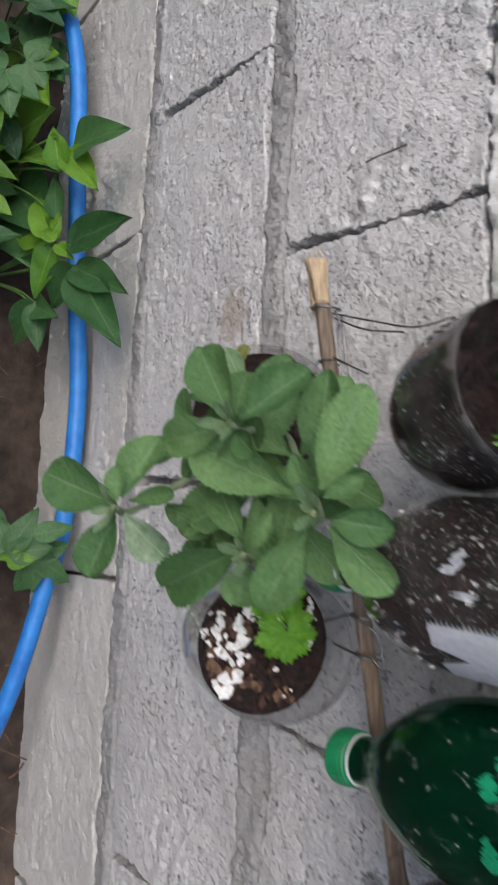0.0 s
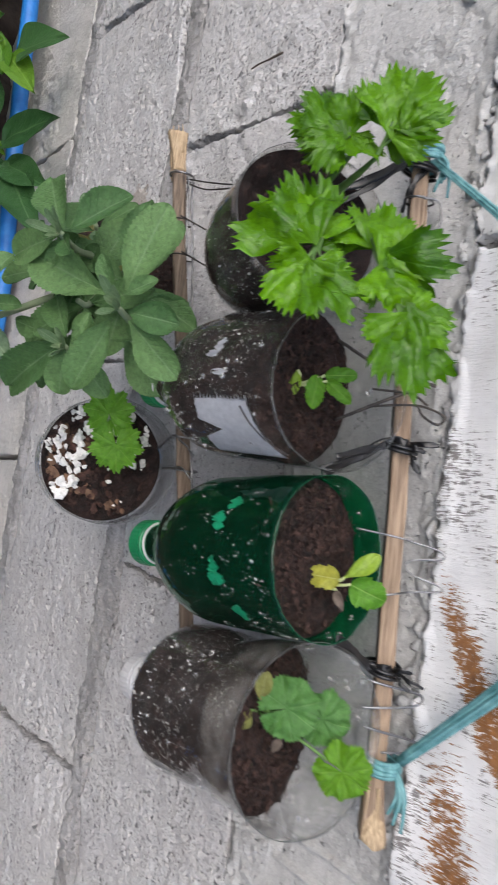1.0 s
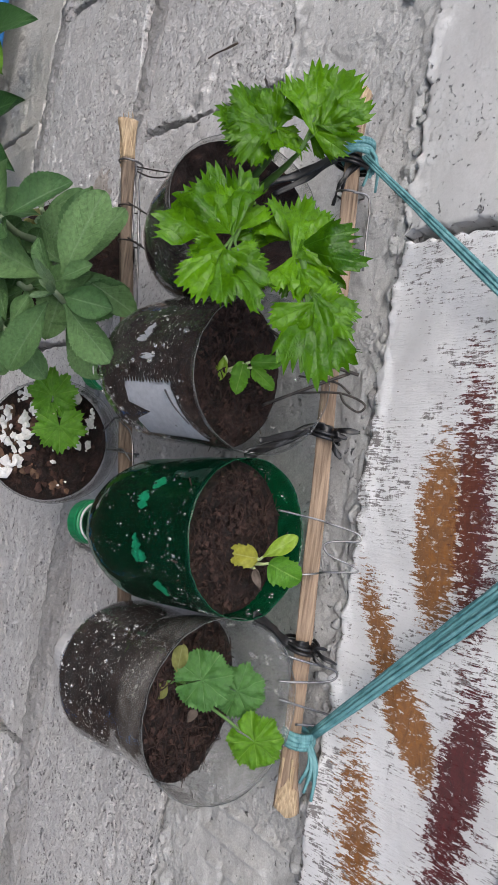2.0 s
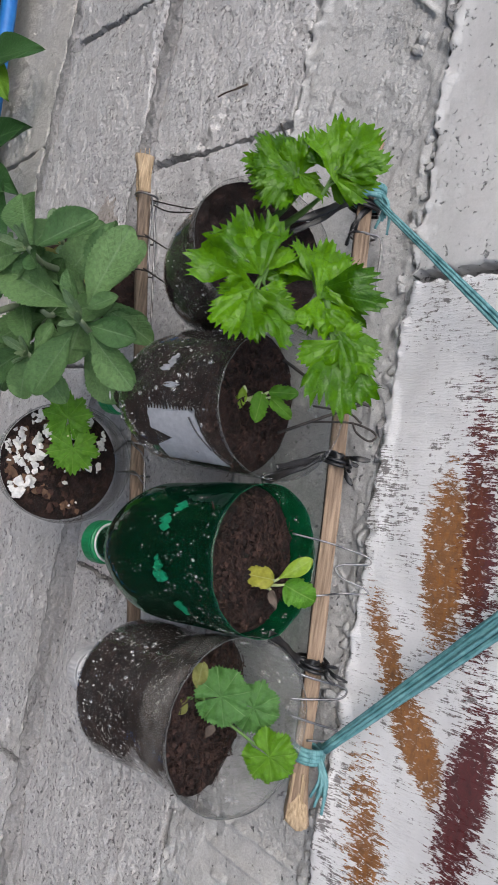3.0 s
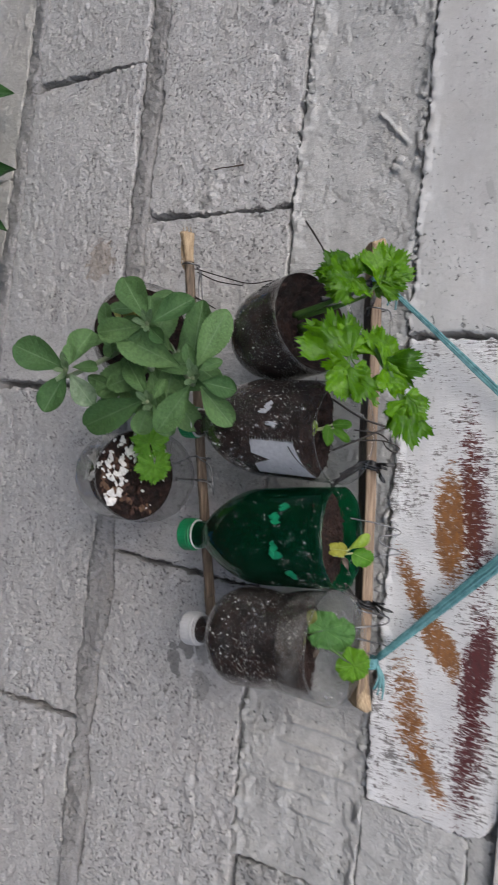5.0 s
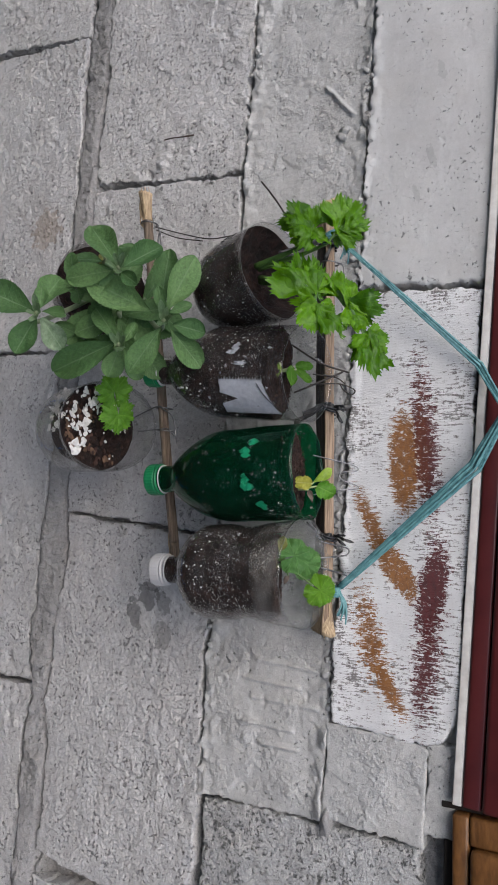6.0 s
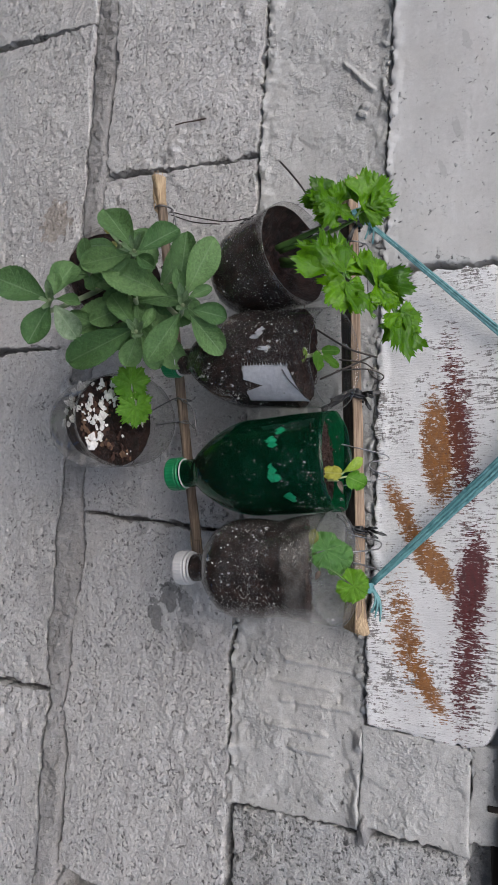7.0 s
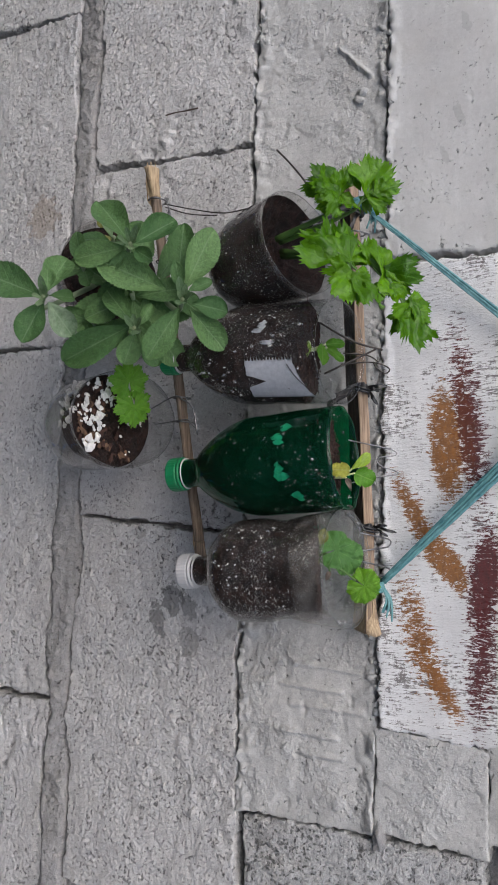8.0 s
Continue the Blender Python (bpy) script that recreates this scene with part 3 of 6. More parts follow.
def slab(name, x0, x1, low, high, front, back, jag=0.004, rough=0.0015, lean=0.0, seed=0, step=0.0024, edge=0.0011, relief=None, face=open_face):
    """A block: a front face with uneven, chipped edges and its own surface, and its four sides."""
    if x1 < -0.72 or x0 > 0.66:
        step = 0.02
    us = lines(0.0, x1 - x0, step)
    height = high(0.5 * (x0 + x1)) - low(0.5 * (x0 + x1))
    vs = lines(0.0, height, step)
    verts, grid = [], []
    lu, lv = us[-1], vs[-1]
    for v in vs:
        row = []
        for u in us:
            x = x0 + u
            zb, zt = low(x), high(x)
            z = zb + (zt - zb) * v / lv
            x += lean * (v / lv - 0.5)
            du, dv = min(u, lu - u), min(v, lv - v)
            if du < 0.014:
                x += (1 if u < lu / 2 else -1) * (1 - du / 0.014) * jag * ragged(z, seed + (0 if u < lu / 2 else 50))
            if dv < 0.014:
                z += (1 if v < lv / 2 else -1) * (1 - dv / 0.014) * jag * ragged(x, seed + (100 if v < lv / 2 else 150))
            d = min(du, dv)
            y = front
            if d < 0.02:
                chip = edge * max(0.2, 1 + 1.8 * noise3(x * 50, z * 50, seed) + 1.2 * noise3(x * 130, z * 130, seed))
                if d < chip:
                    q = 1 - d / chip
                    y += chip * (1 - math.sqrt(max(0, 1 - q * q)))
            y += rough * (noise3(x * 11, z * 11, seed + 20) + 0.5 * noise3(x * 40, z * 40, seed + 30))
            y += face(x, z, seed)
            if relief:
                y -= relief(x, z)
            row.append(len(verts))
            verts.append((x, y, z))
        grid.append(row)
    faces = []
    for a, b in zip(grid, grid[1:]):
        for k in range(len(us) - 1):
            faces.append((a[k], a[k + 1], b[k + 1], b[k]))
    ring = grid[0] + [r[-1] for r in grid[1:-1]] + grid[-1][::-1] + [r[0] for r in grid[-2:0:-1]]
    first = len(verts)
    verts += [verts[i] for i in ring] + [(verts[i][0], back, verts[i][2]) for i in ring]
    count = len(ring)
    for k in range(count):
        faces.append((first + k, first + count + k, first + count + (k + 1) % count, first + (k + 1) % count))
    return mesh_of(name, verts, faces)


def ridges(rows):
    """Raised trowel lines on a plaster face, each from (x, z) to (x, z)."""
    def relief(x, z):
        h = 0.0
        for xa, za, xb, zb, width, rise in rows:
            px, pz = xb - xa, zb - za
            t = max(0, min(1, ((x - xa) * px + (z - za) * pz) / (px * px + pz * pz)))
            d = math.hypot(x - xa - t * px, z - za - t * pz + 0.002 * noise3(x * 90, z * 90, 3))
            h += rise * max(0, 1 - d / width)
        return h
    return relief


# edges of the courses, falling slightly along x
def sway(x, row):
    """How far a course's edge wanders from its line."""
    return 0.0050 * noise3(x * 6, row, 1) + 0.0040 * noise3(x * 19, row, 2) + 0.0016 * noise3(x * 55, row, 3) + 0.010 * max(0.0, min(1.0, (x - 0.20) / 0.12)) * noise3(x * 13, row, 7)


def j0_low(x): return -0.12
def j0_high(x): return 0.256 - 0.055 * x + sway(x, 1)
def ja_low(x): return 0.288 - 0.045 * x + sway(x, 2)
def ja_high(x): return 0.515 - 0.027 * x + sway(x, 3)
def jb_low(x): return 0.549 - 0.030 * x + sway(x, 4)
def jb_high(x): return 0.759 - 0.035 * x + 0.4 * sway(x, 5)
def jc_low(x): return 0.7605 - 0.037 * x + 0.4 * sway(x, 5)
def jc_high(x): return 0.9000 - 0.045 * x + 0.4 * sway(x, 6)
def jd_low(x): return 0.9015 - 0.044 * x + 0.4 * sway(x, 6)
def jd_high(x): return 1.018 - 0.052 * x


def mortar_wall():
    """Bedding mortar between the blocks, filled almost flush in the wide beds."""
    xs = [-1.3, -1.1, -0.9] + [-0.75 + 1.42 * k / 620 for k in range(621)] + [0.8, 1.0, 1.3]
    zs = [-0.2, -0.1] + [1.05 * k / 460 for k in range(461)]
    verts, faces = [], []
    for z in zs:
        for x in xs:
            y = 0.024
            for lo, hi, level in ((j0_high, ja_low, -0.0022), (ja_high, jb_low, 0.0004), (jc_high, jd_low, 0.0008)):
                mid, half = (lo(x) + hi(x)) / 2, (hi(x) - lo(x)) / 2 + 0.006 + 0.005 * noise3(x * 26, z * 8, 66) + 0.005 * noise3(x * 80, z * 40, 67)
                f = max(0.0, 1 - abs((z - mid) / half) ** 6)
                if f > 0:
                    smeared = 0.0042 * max(0.0, min(1.0, (x - 0.10) / 0.12)) * max(0.0, min(1.0, 0.45 + 0.8 * (mid - z) / half + 0.5 * noise3(x * 9, 1, 68))) if lo is ja_high else 0.0
                    y += (level - smeared + 0.0035 * noise3(x * 7, z * 20, 61) + (0.003 if lo is not jc_high else 0.008) * noise3(x * 32, z * 40, 63) + (0.005 * noise3(x * 90, z * 90, 65) if lo is jc_high else 0.0) - y) * f
            for edge, side in ((ja_low, 5), (jb_low, 6), (ja_high, 7), (jb_high, 8), (jc_high, 9)):
                off = abs(z - edge(x) - 0.0035 * noise3(x * 24, side, 0) - 0.003 * noise3(x * 75, side, 4))
                if off < 0.004 and not (edge is ja_low and x < 0.2):
                    y += (0.014 if edge is jb_low else 0.009) * (1 - off / 0.004) * max(0.0, min(1.0, (0.75 if edge is jb_low and x > 0.05 else 0.35) + 1.6 * noise3(x * 5, side, 2) + 0.8 * noise3(x * 30, side, 3)))
            crack = abs(noise3(x * 24, z * 24, 90))
            y += 0.0022 * noise3(x * 45, z * 45, 50) + 0.0022 * noise3(x * 130, z * 130, 51) + 0.003 * max(0, 1 - crack / 0.025)
            verts.append((x, y, z))
    w = len(xs)
    for j in range(len(zs) - 1):
        for i in range(w - 1):
            a = j * w + i
            faces.append((a, a + 1, a + w + 1, a + w))
    return mesh_of("wall", verts, faces)


wall = thing("wall_north", (0, 0.0, 0), "grey concrete block wall with thick uneven mortar beds", "wall", kind="structure")
part("mortar", mortar_wall(), M_MORTAR, wall)
part("wall_core", box(-1.3, 1.3, 0.04, 0.19, -0.2, 2.2), M_MORTAR, wall, smooth=False)

RIDGES = ridges(((-0.252, 0.862, -0.215, 0.893, 0.0030, 0.0045), (0.345, 0.805, 0.350, 0.868, 0.0030, 0.0030), (0.364, 0.79, 0.368, 0.85, 0.0028, 0.0028), (0.382, 0.80, 0.384, 0.87, 0.0030, 0.0032), (0.405, 0.785, 0.408, 0.845, 0.0034, 0.0038), (0.424, 0.81, 0.425, 0.85, 0.0030, 0.0034)))


def c_relief(x, z):
    """Squeezed-out mortar along both joints of the plastered course, and a few trowel lips."""
    top = max(0.0, 1 - (jc_high(x) - z) / 0.012) * max(0.0, noise3(x * 55, z * 60, 401) + 0.10)
    foot = max(0.0, 1 - (z - jc_low(x)) / 0.030) * max(0.0, noise3(x * 80, z * 80, 403) + 0.15)
    grit = max(0.0, noise3(x * 150, z * 150, 411) + 0.1) * max(0.0, 1 - min(z - jc_low(x), jc_high(x) - z) / 0.022)
    return RIDGES(x, z) + 0.012 * top + 0.006 * foot + 0.004 * grit


def d_relief(x, z):
    """Plaster lumps hanging over the lower edge."""
    near = max(0.0, 1 - (z - jd_low(x)) / 0.014)
    cx, cz = x - 0.372, z - jd_high(x) + 0.026
    if 0 < cx < 0.035 and cz > 0 and math.hypot(cx, cz) > 0.0285 + 0.002 * noise3(x * 90, z * 90, 5):
        return -0.022
    return near * (0.007 * max(0.0, noise3(x * 62, z * 70, 407) + 0.05) + 0.004 * max(0.0, noise3(x * 160, z * 160, 409)))


def crumb_mass(places, seed):
    """Beads and crumbs of squeezed-out mortar stuck on the wall, joined: (x, z, front, size) each."""
    rng = random.Random(seed)
    bm = bmesh.new()
    for x, z, front, size in places:
        turn = Euler((rng.uniform(-3, 3), rng.uniform(-3, 3), rng.uniform(-3, 3))).to_matrix()
        stretch = Vector((rng.uniform(0.7, 1.5), rng.uniform(0.6, 1.0), rng.uniform(0.7, 1.2)))
        o = Vector((rng.uniform(0, 90), rng.uniform(0, 90), 0))
        for v in bmesh.ops.create_icosphere(bm, subdivisions=2 if size > 0.002 else 1, radius=1.0)["verts"]:
            q = Vector(v.co)
            q *= 1 + 0.55 * noise.noise(q * 1.3 + o)
            q = turn @ Vector((q.x * stretch.x, q.y * stretch.y, q.z * stretch.z)) * size
            v.co = Vector((x + q.x, front + 0.55 * q.y, z + q.z))
    return bm


rng = random.Random(611)
beads = []
for k in range(330):
    x = rng.uniform(-0.62, 0.40)
    if noise3(x * 14, 3.3, 0) < rng.uniform(-0.35, 0.25):
        continue
    beads.append((x, jc_high(x) + rng.uniform(-0.0075, 0.0035), rng.uniform(-0.002, 0.004), rng.uniform(0.0012, 0.0048)))
for k in range(170):
    x = rng.uniform(-0.62, 0.46)
    beads.append((x, jc_low(x) + rng.uniform(-0.004, 0.012), rng.uniform(-0.0005, 0.003), rng.uniform(0.0010, 0.0030)))
beads += [(-0.199, 0.884, 0.0, 0.0052), (-0.193, 0.880, 0.0, 0.0042), (-0.190, 0.8835, 0.0, 0.0030)]
part("squeezed_mortar", crumb_mass(beads, 5), M_PLASTER, wall, "beads of mortar squeezed from the joint", kind="stuff")
crumbs_on = []
for k in range(900):
    x = rng.uniform(-0.62, 0.47)
    z = jc_low(x) + 0.135 * rng.random() ** 1.6
    if noise3(x * 13, z * 17, 12.0) < rng.uniform(-0.15, 0.35):
        continue
    crumbs_on.append((x, z, 0.0022, rng.uniform(0.0007, 0.0021)))
part("plaster_crumbs", crumb_mass(crumbs_on, 6), M_PLASTER, wall, "crumbs of plaster stuck to the face", kind="stuff")

BLOCKS = (
    [(a, b, j0_low, j0_high, 0.0, 0.0022, M_BLOCK_LOW) for a, b in ((-1.29, -0.735), (-0.729, -0.314), (-0.310, 0.106), (0.111, 0.525), (0.531, 1.29))]
    + [(a, b, ja_low, ja_high, ln, 0.0042, M_BLOCK) for a, b, ln in ((-1.29, -0.862, 0), (-0.85, -0.4295, 0.03), (-0.4255, -0.0015, 0.02), (0.0015, 0.4015, 0.01), (0.4055, 0.81, 0), (0.82, 1.29, 0))]
    + [(a, b, jb_low, jb_high, ln, 0.0040, M_BLOCK) for a, b, ln in ((-1.29, -0.62, 0), (-0.608, -0.1895, 0.024), (-0.1860, 0.2142, 0.02), (0.2163, 0.60, 0.02), (0.61, 1.29, 0))]
)
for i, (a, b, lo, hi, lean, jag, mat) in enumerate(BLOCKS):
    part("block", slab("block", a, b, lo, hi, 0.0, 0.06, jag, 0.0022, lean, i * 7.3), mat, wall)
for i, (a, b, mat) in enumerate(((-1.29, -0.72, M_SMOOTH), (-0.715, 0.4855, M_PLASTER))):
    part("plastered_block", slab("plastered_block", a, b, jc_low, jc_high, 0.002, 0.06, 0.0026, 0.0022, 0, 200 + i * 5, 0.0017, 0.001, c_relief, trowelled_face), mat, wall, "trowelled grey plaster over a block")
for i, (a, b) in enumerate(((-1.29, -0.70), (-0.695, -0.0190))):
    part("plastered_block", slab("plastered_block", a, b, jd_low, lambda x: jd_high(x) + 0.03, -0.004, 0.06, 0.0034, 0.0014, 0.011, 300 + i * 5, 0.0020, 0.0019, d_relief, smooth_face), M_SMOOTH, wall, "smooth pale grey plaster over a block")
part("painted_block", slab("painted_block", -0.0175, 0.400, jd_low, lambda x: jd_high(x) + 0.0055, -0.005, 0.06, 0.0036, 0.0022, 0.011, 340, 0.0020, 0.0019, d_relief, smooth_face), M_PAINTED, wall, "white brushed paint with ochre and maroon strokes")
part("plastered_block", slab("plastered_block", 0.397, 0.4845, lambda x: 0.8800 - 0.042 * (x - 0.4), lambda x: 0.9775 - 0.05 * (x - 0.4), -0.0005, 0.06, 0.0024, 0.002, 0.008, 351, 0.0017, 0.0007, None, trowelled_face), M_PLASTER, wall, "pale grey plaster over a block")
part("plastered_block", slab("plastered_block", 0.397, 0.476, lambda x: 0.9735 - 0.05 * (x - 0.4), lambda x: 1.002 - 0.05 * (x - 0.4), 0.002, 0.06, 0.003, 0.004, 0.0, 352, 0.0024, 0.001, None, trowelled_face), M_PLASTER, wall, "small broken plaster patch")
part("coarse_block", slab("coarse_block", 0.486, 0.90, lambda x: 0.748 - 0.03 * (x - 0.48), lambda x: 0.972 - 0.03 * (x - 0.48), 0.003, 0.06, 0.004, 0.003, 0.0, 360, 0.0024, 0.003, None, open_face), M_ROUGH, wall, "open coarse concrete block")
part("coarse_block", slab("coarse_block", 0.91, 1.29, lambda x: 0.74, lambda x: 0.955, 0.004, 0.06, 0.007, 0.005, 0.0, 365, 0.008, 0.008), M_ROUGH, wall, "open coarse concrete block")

# ---- ground ----
def ground_mesh():
    verts, faces = [], []
    xs = [-300, -30, -6, -2.2] + [-1.3 + 2.6 * k / 120 for k in range(121)] + [2.2, 6, 30, 300]
    ys = [-300, -30, -6, -2.2, -1.2, -0.7] + [-0.5 + 0.56 * k / 50 for k in range(51)] + [0.3, 2.0, 8.0, 40.0, 300.0]
    for y in ys:
        for x in xs:
            z = -0.02 + (0.03 * noise3(x * 6, y * 6, 70) + 0.012 * noise3(x * 25, y * 25, 71) + 0.006 * noise3(x * 80, y * 80, 72) if abs(x) < 2 and -1 < y < 0.2 else 0)
            verts.append((x, y, z))
    w = len(xs)
    for j in range(len(ys) - 1):
        for i in range(w - 1):
            a = j * w + i
            faces.append((a, a + 1, a + w + 1, a + w))
    return mesh_of("ground", verts, faces)


ground = tagged(part("ground", ground_mesh(), M_GROUND), "dark crumbly garden soil along the foot of the wall", "soil", kind="structure")

# Unseen wall added behind the camera to cut low sky light and reflections.
sky_block = thing("unseen_sky_block", (0, -2.6, 0), "unseen plain grey wall added to block low sky", "wall", kind="structure")
part("sky_block_face", box(-6, 6, -2.8, -2.6, -0.2, 2.3, 0.01), M_PLASTER, sky_block, smooth=False)

# ---- painted window frame and the brown door panel beside it ----
window = thing("window_1", (0.0, -0.01, 1.03), "maroon painted wooden window frame with white trim", "window", kind="structure")
slope = Matrix.Translation((0, 0, 1.027)) @ Matrix.Rotation(radians(3.4), 4, "Y") @ Matrix.Translation((0, 0, -1.027))
part("trim", box(-0.9, 0.443, -0.009, 0.05, 1.0250, 1.0330, 0.001, slope), M_TRIM, window, "chalky white trim strip")
part("rail", box(-0.9, 0.443, -0.011, 0.06, 1.0332, 1.0495, 0.003, slope), M_MAROON, window)
part("rail", box(-0.9, 0.443, -0.015, 0.06, 1.0500, 1.15, 0.004, slope), M_MAROON, window)
panel = thing("door_1", (0.6, -0.01, 1.0), "brown varnished wooden panel with a raised field", "door", kind="structure")
part("stile", box(0.449, 0.95, -0.010, 0.05, 0.999, 1.013, 0.003), M_BROWN, panel)
# Dark strips beside and under the panel stand in for shaded gaps.
part("gap_shade_strip", box(0.4435, 0.4485, 0.0, 0.05, 0.988, 1.14, 0.001), M_GAP_SHADE, panel)
part("stile", box(0.449, 0.4725, -0.010, 0.05, 1.0132, 1.14, 0.003), M_BROWN, panel)
part("gap_shade_strip", box(0.449, 0.95, 0.004, 0.05, 0.989, 0.9985, 0.001), M_GAP_SHADE, panel)
part("field", box(0.4735, 0.95, -0.016, 0.04, 1.0145, 1.14, 0.005), M_BROWN, panel)

# ---- hanging bottle planters ----
def soil_top(m, radius, level, rise, seed, dish=0.0, tilt=0.0):
    """Crumbly soil surface: a polar sheet with lumps."""
    bm = bmesh.new()
    rings = [[bm.verts.new(m @ Vector((0, 0, level + dish)))]]
    n_r, seg = 24, 64
    for i in range(1, n_r + 1):
        r = radius * i / n_r
        ring = []
        for k in range(seg):
            a = 2 * math.pi * k / seg
            x, y = r * math.cos(a), r * math.sin(a)
            h = rise * (noise3(x * 60, y * 60, seed) + 1.0 * noise3(x * 170, y * 170, seed + 3) + 0.9 * noise3(x * 390, y * 390, seed + 5))
            if i == n_r:
                h *= 0.3
            ring.append(bm.verts.new(m @ Vector((x, y, level + h + tilt * y / radius + dish * (1 - (i / n_r) ** 2)))))
        rings.append(ring)
    for k in range(seg):
        bm.faces.new((rings[0][0], rings[1][k], rings[1][(k + 1) % seg]))
    for a, b in zip(rings[1:], rings[2:]):
        for k in range(seg):
            bm.faces.new((a[k], b[k], b[(k + 1) % seg], a[(k + 1) % seg]))
    return bm


def crumbs(m, radius, level, count, size, seed, tilt=0.0):
    """Loose clods and fibres lying on the soil, joined."""
    rng = random.Random(seed)
    bm = bmesh.new()
    for k in range(count):
        r, a = radius * math.sqrt(rng.random()) * 0.94, rng.random() * 6.283
        s = size * (0.4 + rng.random())
        p = Vector((r * math.cos(a), r * math.sin(a), level + s * 0.25 + tilt * r * math.sin(a) / radius))
        if rng.random() < 0.48:
            made = bmesh.ops.create_icosphere(bm, subdivisions=1, radius=s * 0.62)["verts"]
            for v in made:
                v.co = m @ (p + Vector((v.co.x * (0.3 + 1.5 * rng.random()), v.co.y * (0.3 + 1.5 * rng.random()), v.co.z * (0.3 + 1.0 * rng.random()))))
        else:
            d = Vector((math.cos(a * 7), math.sin(a * 7), rng.uniform(-0.2, 0.4))) * s * rng.uniform(1.6, 3.4)
            q = Vector((rng.uniform(-1, 1), rng.uniform(-1, 1), rng.uniform(0, 0.6))) * s
            tube([m @ (p - d), m @ (p + q), m @ (p + d)], size * rng.uniform(0.09, 0.17), 4, 3, bm)
    return bm


def bottle_radius(z, R, neck_top, shoulder):
    if z <= neck_top:
        return 0.0128
    u = min(1.0, (z - neck_top) / shoulder)
    return 0.0128 + (R - 0.0128) * math.sin(math.pi / 2 * u) ** 0.85


def bottle_planter(name, label, base, rim, R, film, cap_mat, soil_level, soil_mat, seed, shoulder=0.055, flare=0.0, slant=0.0, slant_turn=0.0, cap=True, group="hanging bottle planters", squash=0.0, dish=0.0, waist=0.0, tilt=0.0):
    """An upturned drinks bottle with its bottom cut away: cap below, open rim above, soil inside."""
    pot = thing(name, base, label, "planter", group)
    m = frame_of(base, rim)
    L = (Vector(rim) - Vector(base)).length
    neck_top = 0.028
    zs = [0.010, 0.016, 0.022, neck_top] + [neck_top + shoulder * k / 9 for k in range(1, 10)]
    zs += [zs[-1] + (L - zs[-1]) * k / 16 for k in range(1, 17)]

    def radius(z):
        r = bottle_radius(z, R, neck_top, shoulder)
        return r * (1 + flare * max(0, (z - 0.6 * L) / (0.4 * L)) ** 2 - waist * math.exp(-((z - 0.66 * L) / 0.012) ** 2))

    def shape(a, r, z):
        top = max(0, (z - 0.5 * L) / (0.5 * L))
        dent = 1 + 0.018 * noise3(math.cos(a) * 1.7, math.sin(a) * 1.7 + z * 30, seed) * min(1, r / R) + squash * math.cos(2 * (a - slant_turn)) * top
        return r * dent, z + top ** 2 * (slant * math.cos(a - slant_turn) + 0.0012 * noise3(math.cos(a) * 6, math.sin(a) * 6, seed + 2))

    wallk = 0.0003
    outer = [(radius(z), z) for z in zs]
    inner = [(max(0.002, radius(z) - wallk), z) for z in zs[::-1]]
    body = part("bottle", lathe(outer + inner, m, 64, shape), film, pot)
    edge = radius(L)
    part("rim", lathe([(edge - 0.0003, L - 0.0001), (edge, L - 0.0001), (edge, L + 0.0002), (edge - 0.0003, L + 0.0002), (edge - 0.0003, L - 0.0001)], m, 64, shape), M_RIM_GREEN if film is M_GREEN else M_RIM, pot, "cut plastic edge")
    if cap:
        def ribs(a, r, z):
            return (r * (1 + (0.018 if int(a / (2 * math.pi) * 64 + 0.5) % 2 else 0)) if 0.0015 < z < 0.0100 else r), z
        part("cap", lathe([(0.0132, 0.0), (0.0145, 0.0006), (0.0149, 0.0020), (0.0150, 0.0098), (0.0147, 0.0108), (0.0128, 0.0109)], m, 64, ribs, True), cap_mat, pot, "ribbed screw cap", smooth=False)
        part("cap_ring", lathe([(0.0130, 0.0113), (0.0149, 0.0115), (0.0149, 0.0132), (0.0130, 0.0135)], m, 48, None, True), cap_mat, pot)
        part("neck_ring", lathe([(0.0126, 0.0150), (0.0139, 0.0152), (0.0139, 0.0158), (0.0126, 0.0160)], m, 48, None, True), M_CAP_WHITE if cap_mat is M_CAP_GREEN else cap_mat, pot)
    zs2 = [z for z in zs if z < soil_level - 0.001] + [soil_level]
    side = [(max(0.001, radius(z) - wallk - 0.0006), z) for z in zs2]
    base_shape = shape

    def soil_shape(a, r, z):
        rr, _ = base_shape(a, r, z)
        return rr, z + tilt * math.sin(a) * max(0.0, 1 - (soil_level - z) / 0.025)

    soil = part("soil", lathe([(0.001, 0.013)] + side, m, 48, soil_shape), soil_mat, pot)
    top_r = radius(soil_level) - wallk - 0.0008
    part("soil_surface", soil_top(m, top_r, soil_level, 0.0042, seed + 9, dish, tilt), M_SOIL, soil)
    part("loose_soil", crumbs(m, top_r, soil_level + 0.001, 620, 0.0020, seed + 17, tilt), M_FIBRE, soil, smooth=False, kind="stuff")
    return pot, m, L, radius, shape


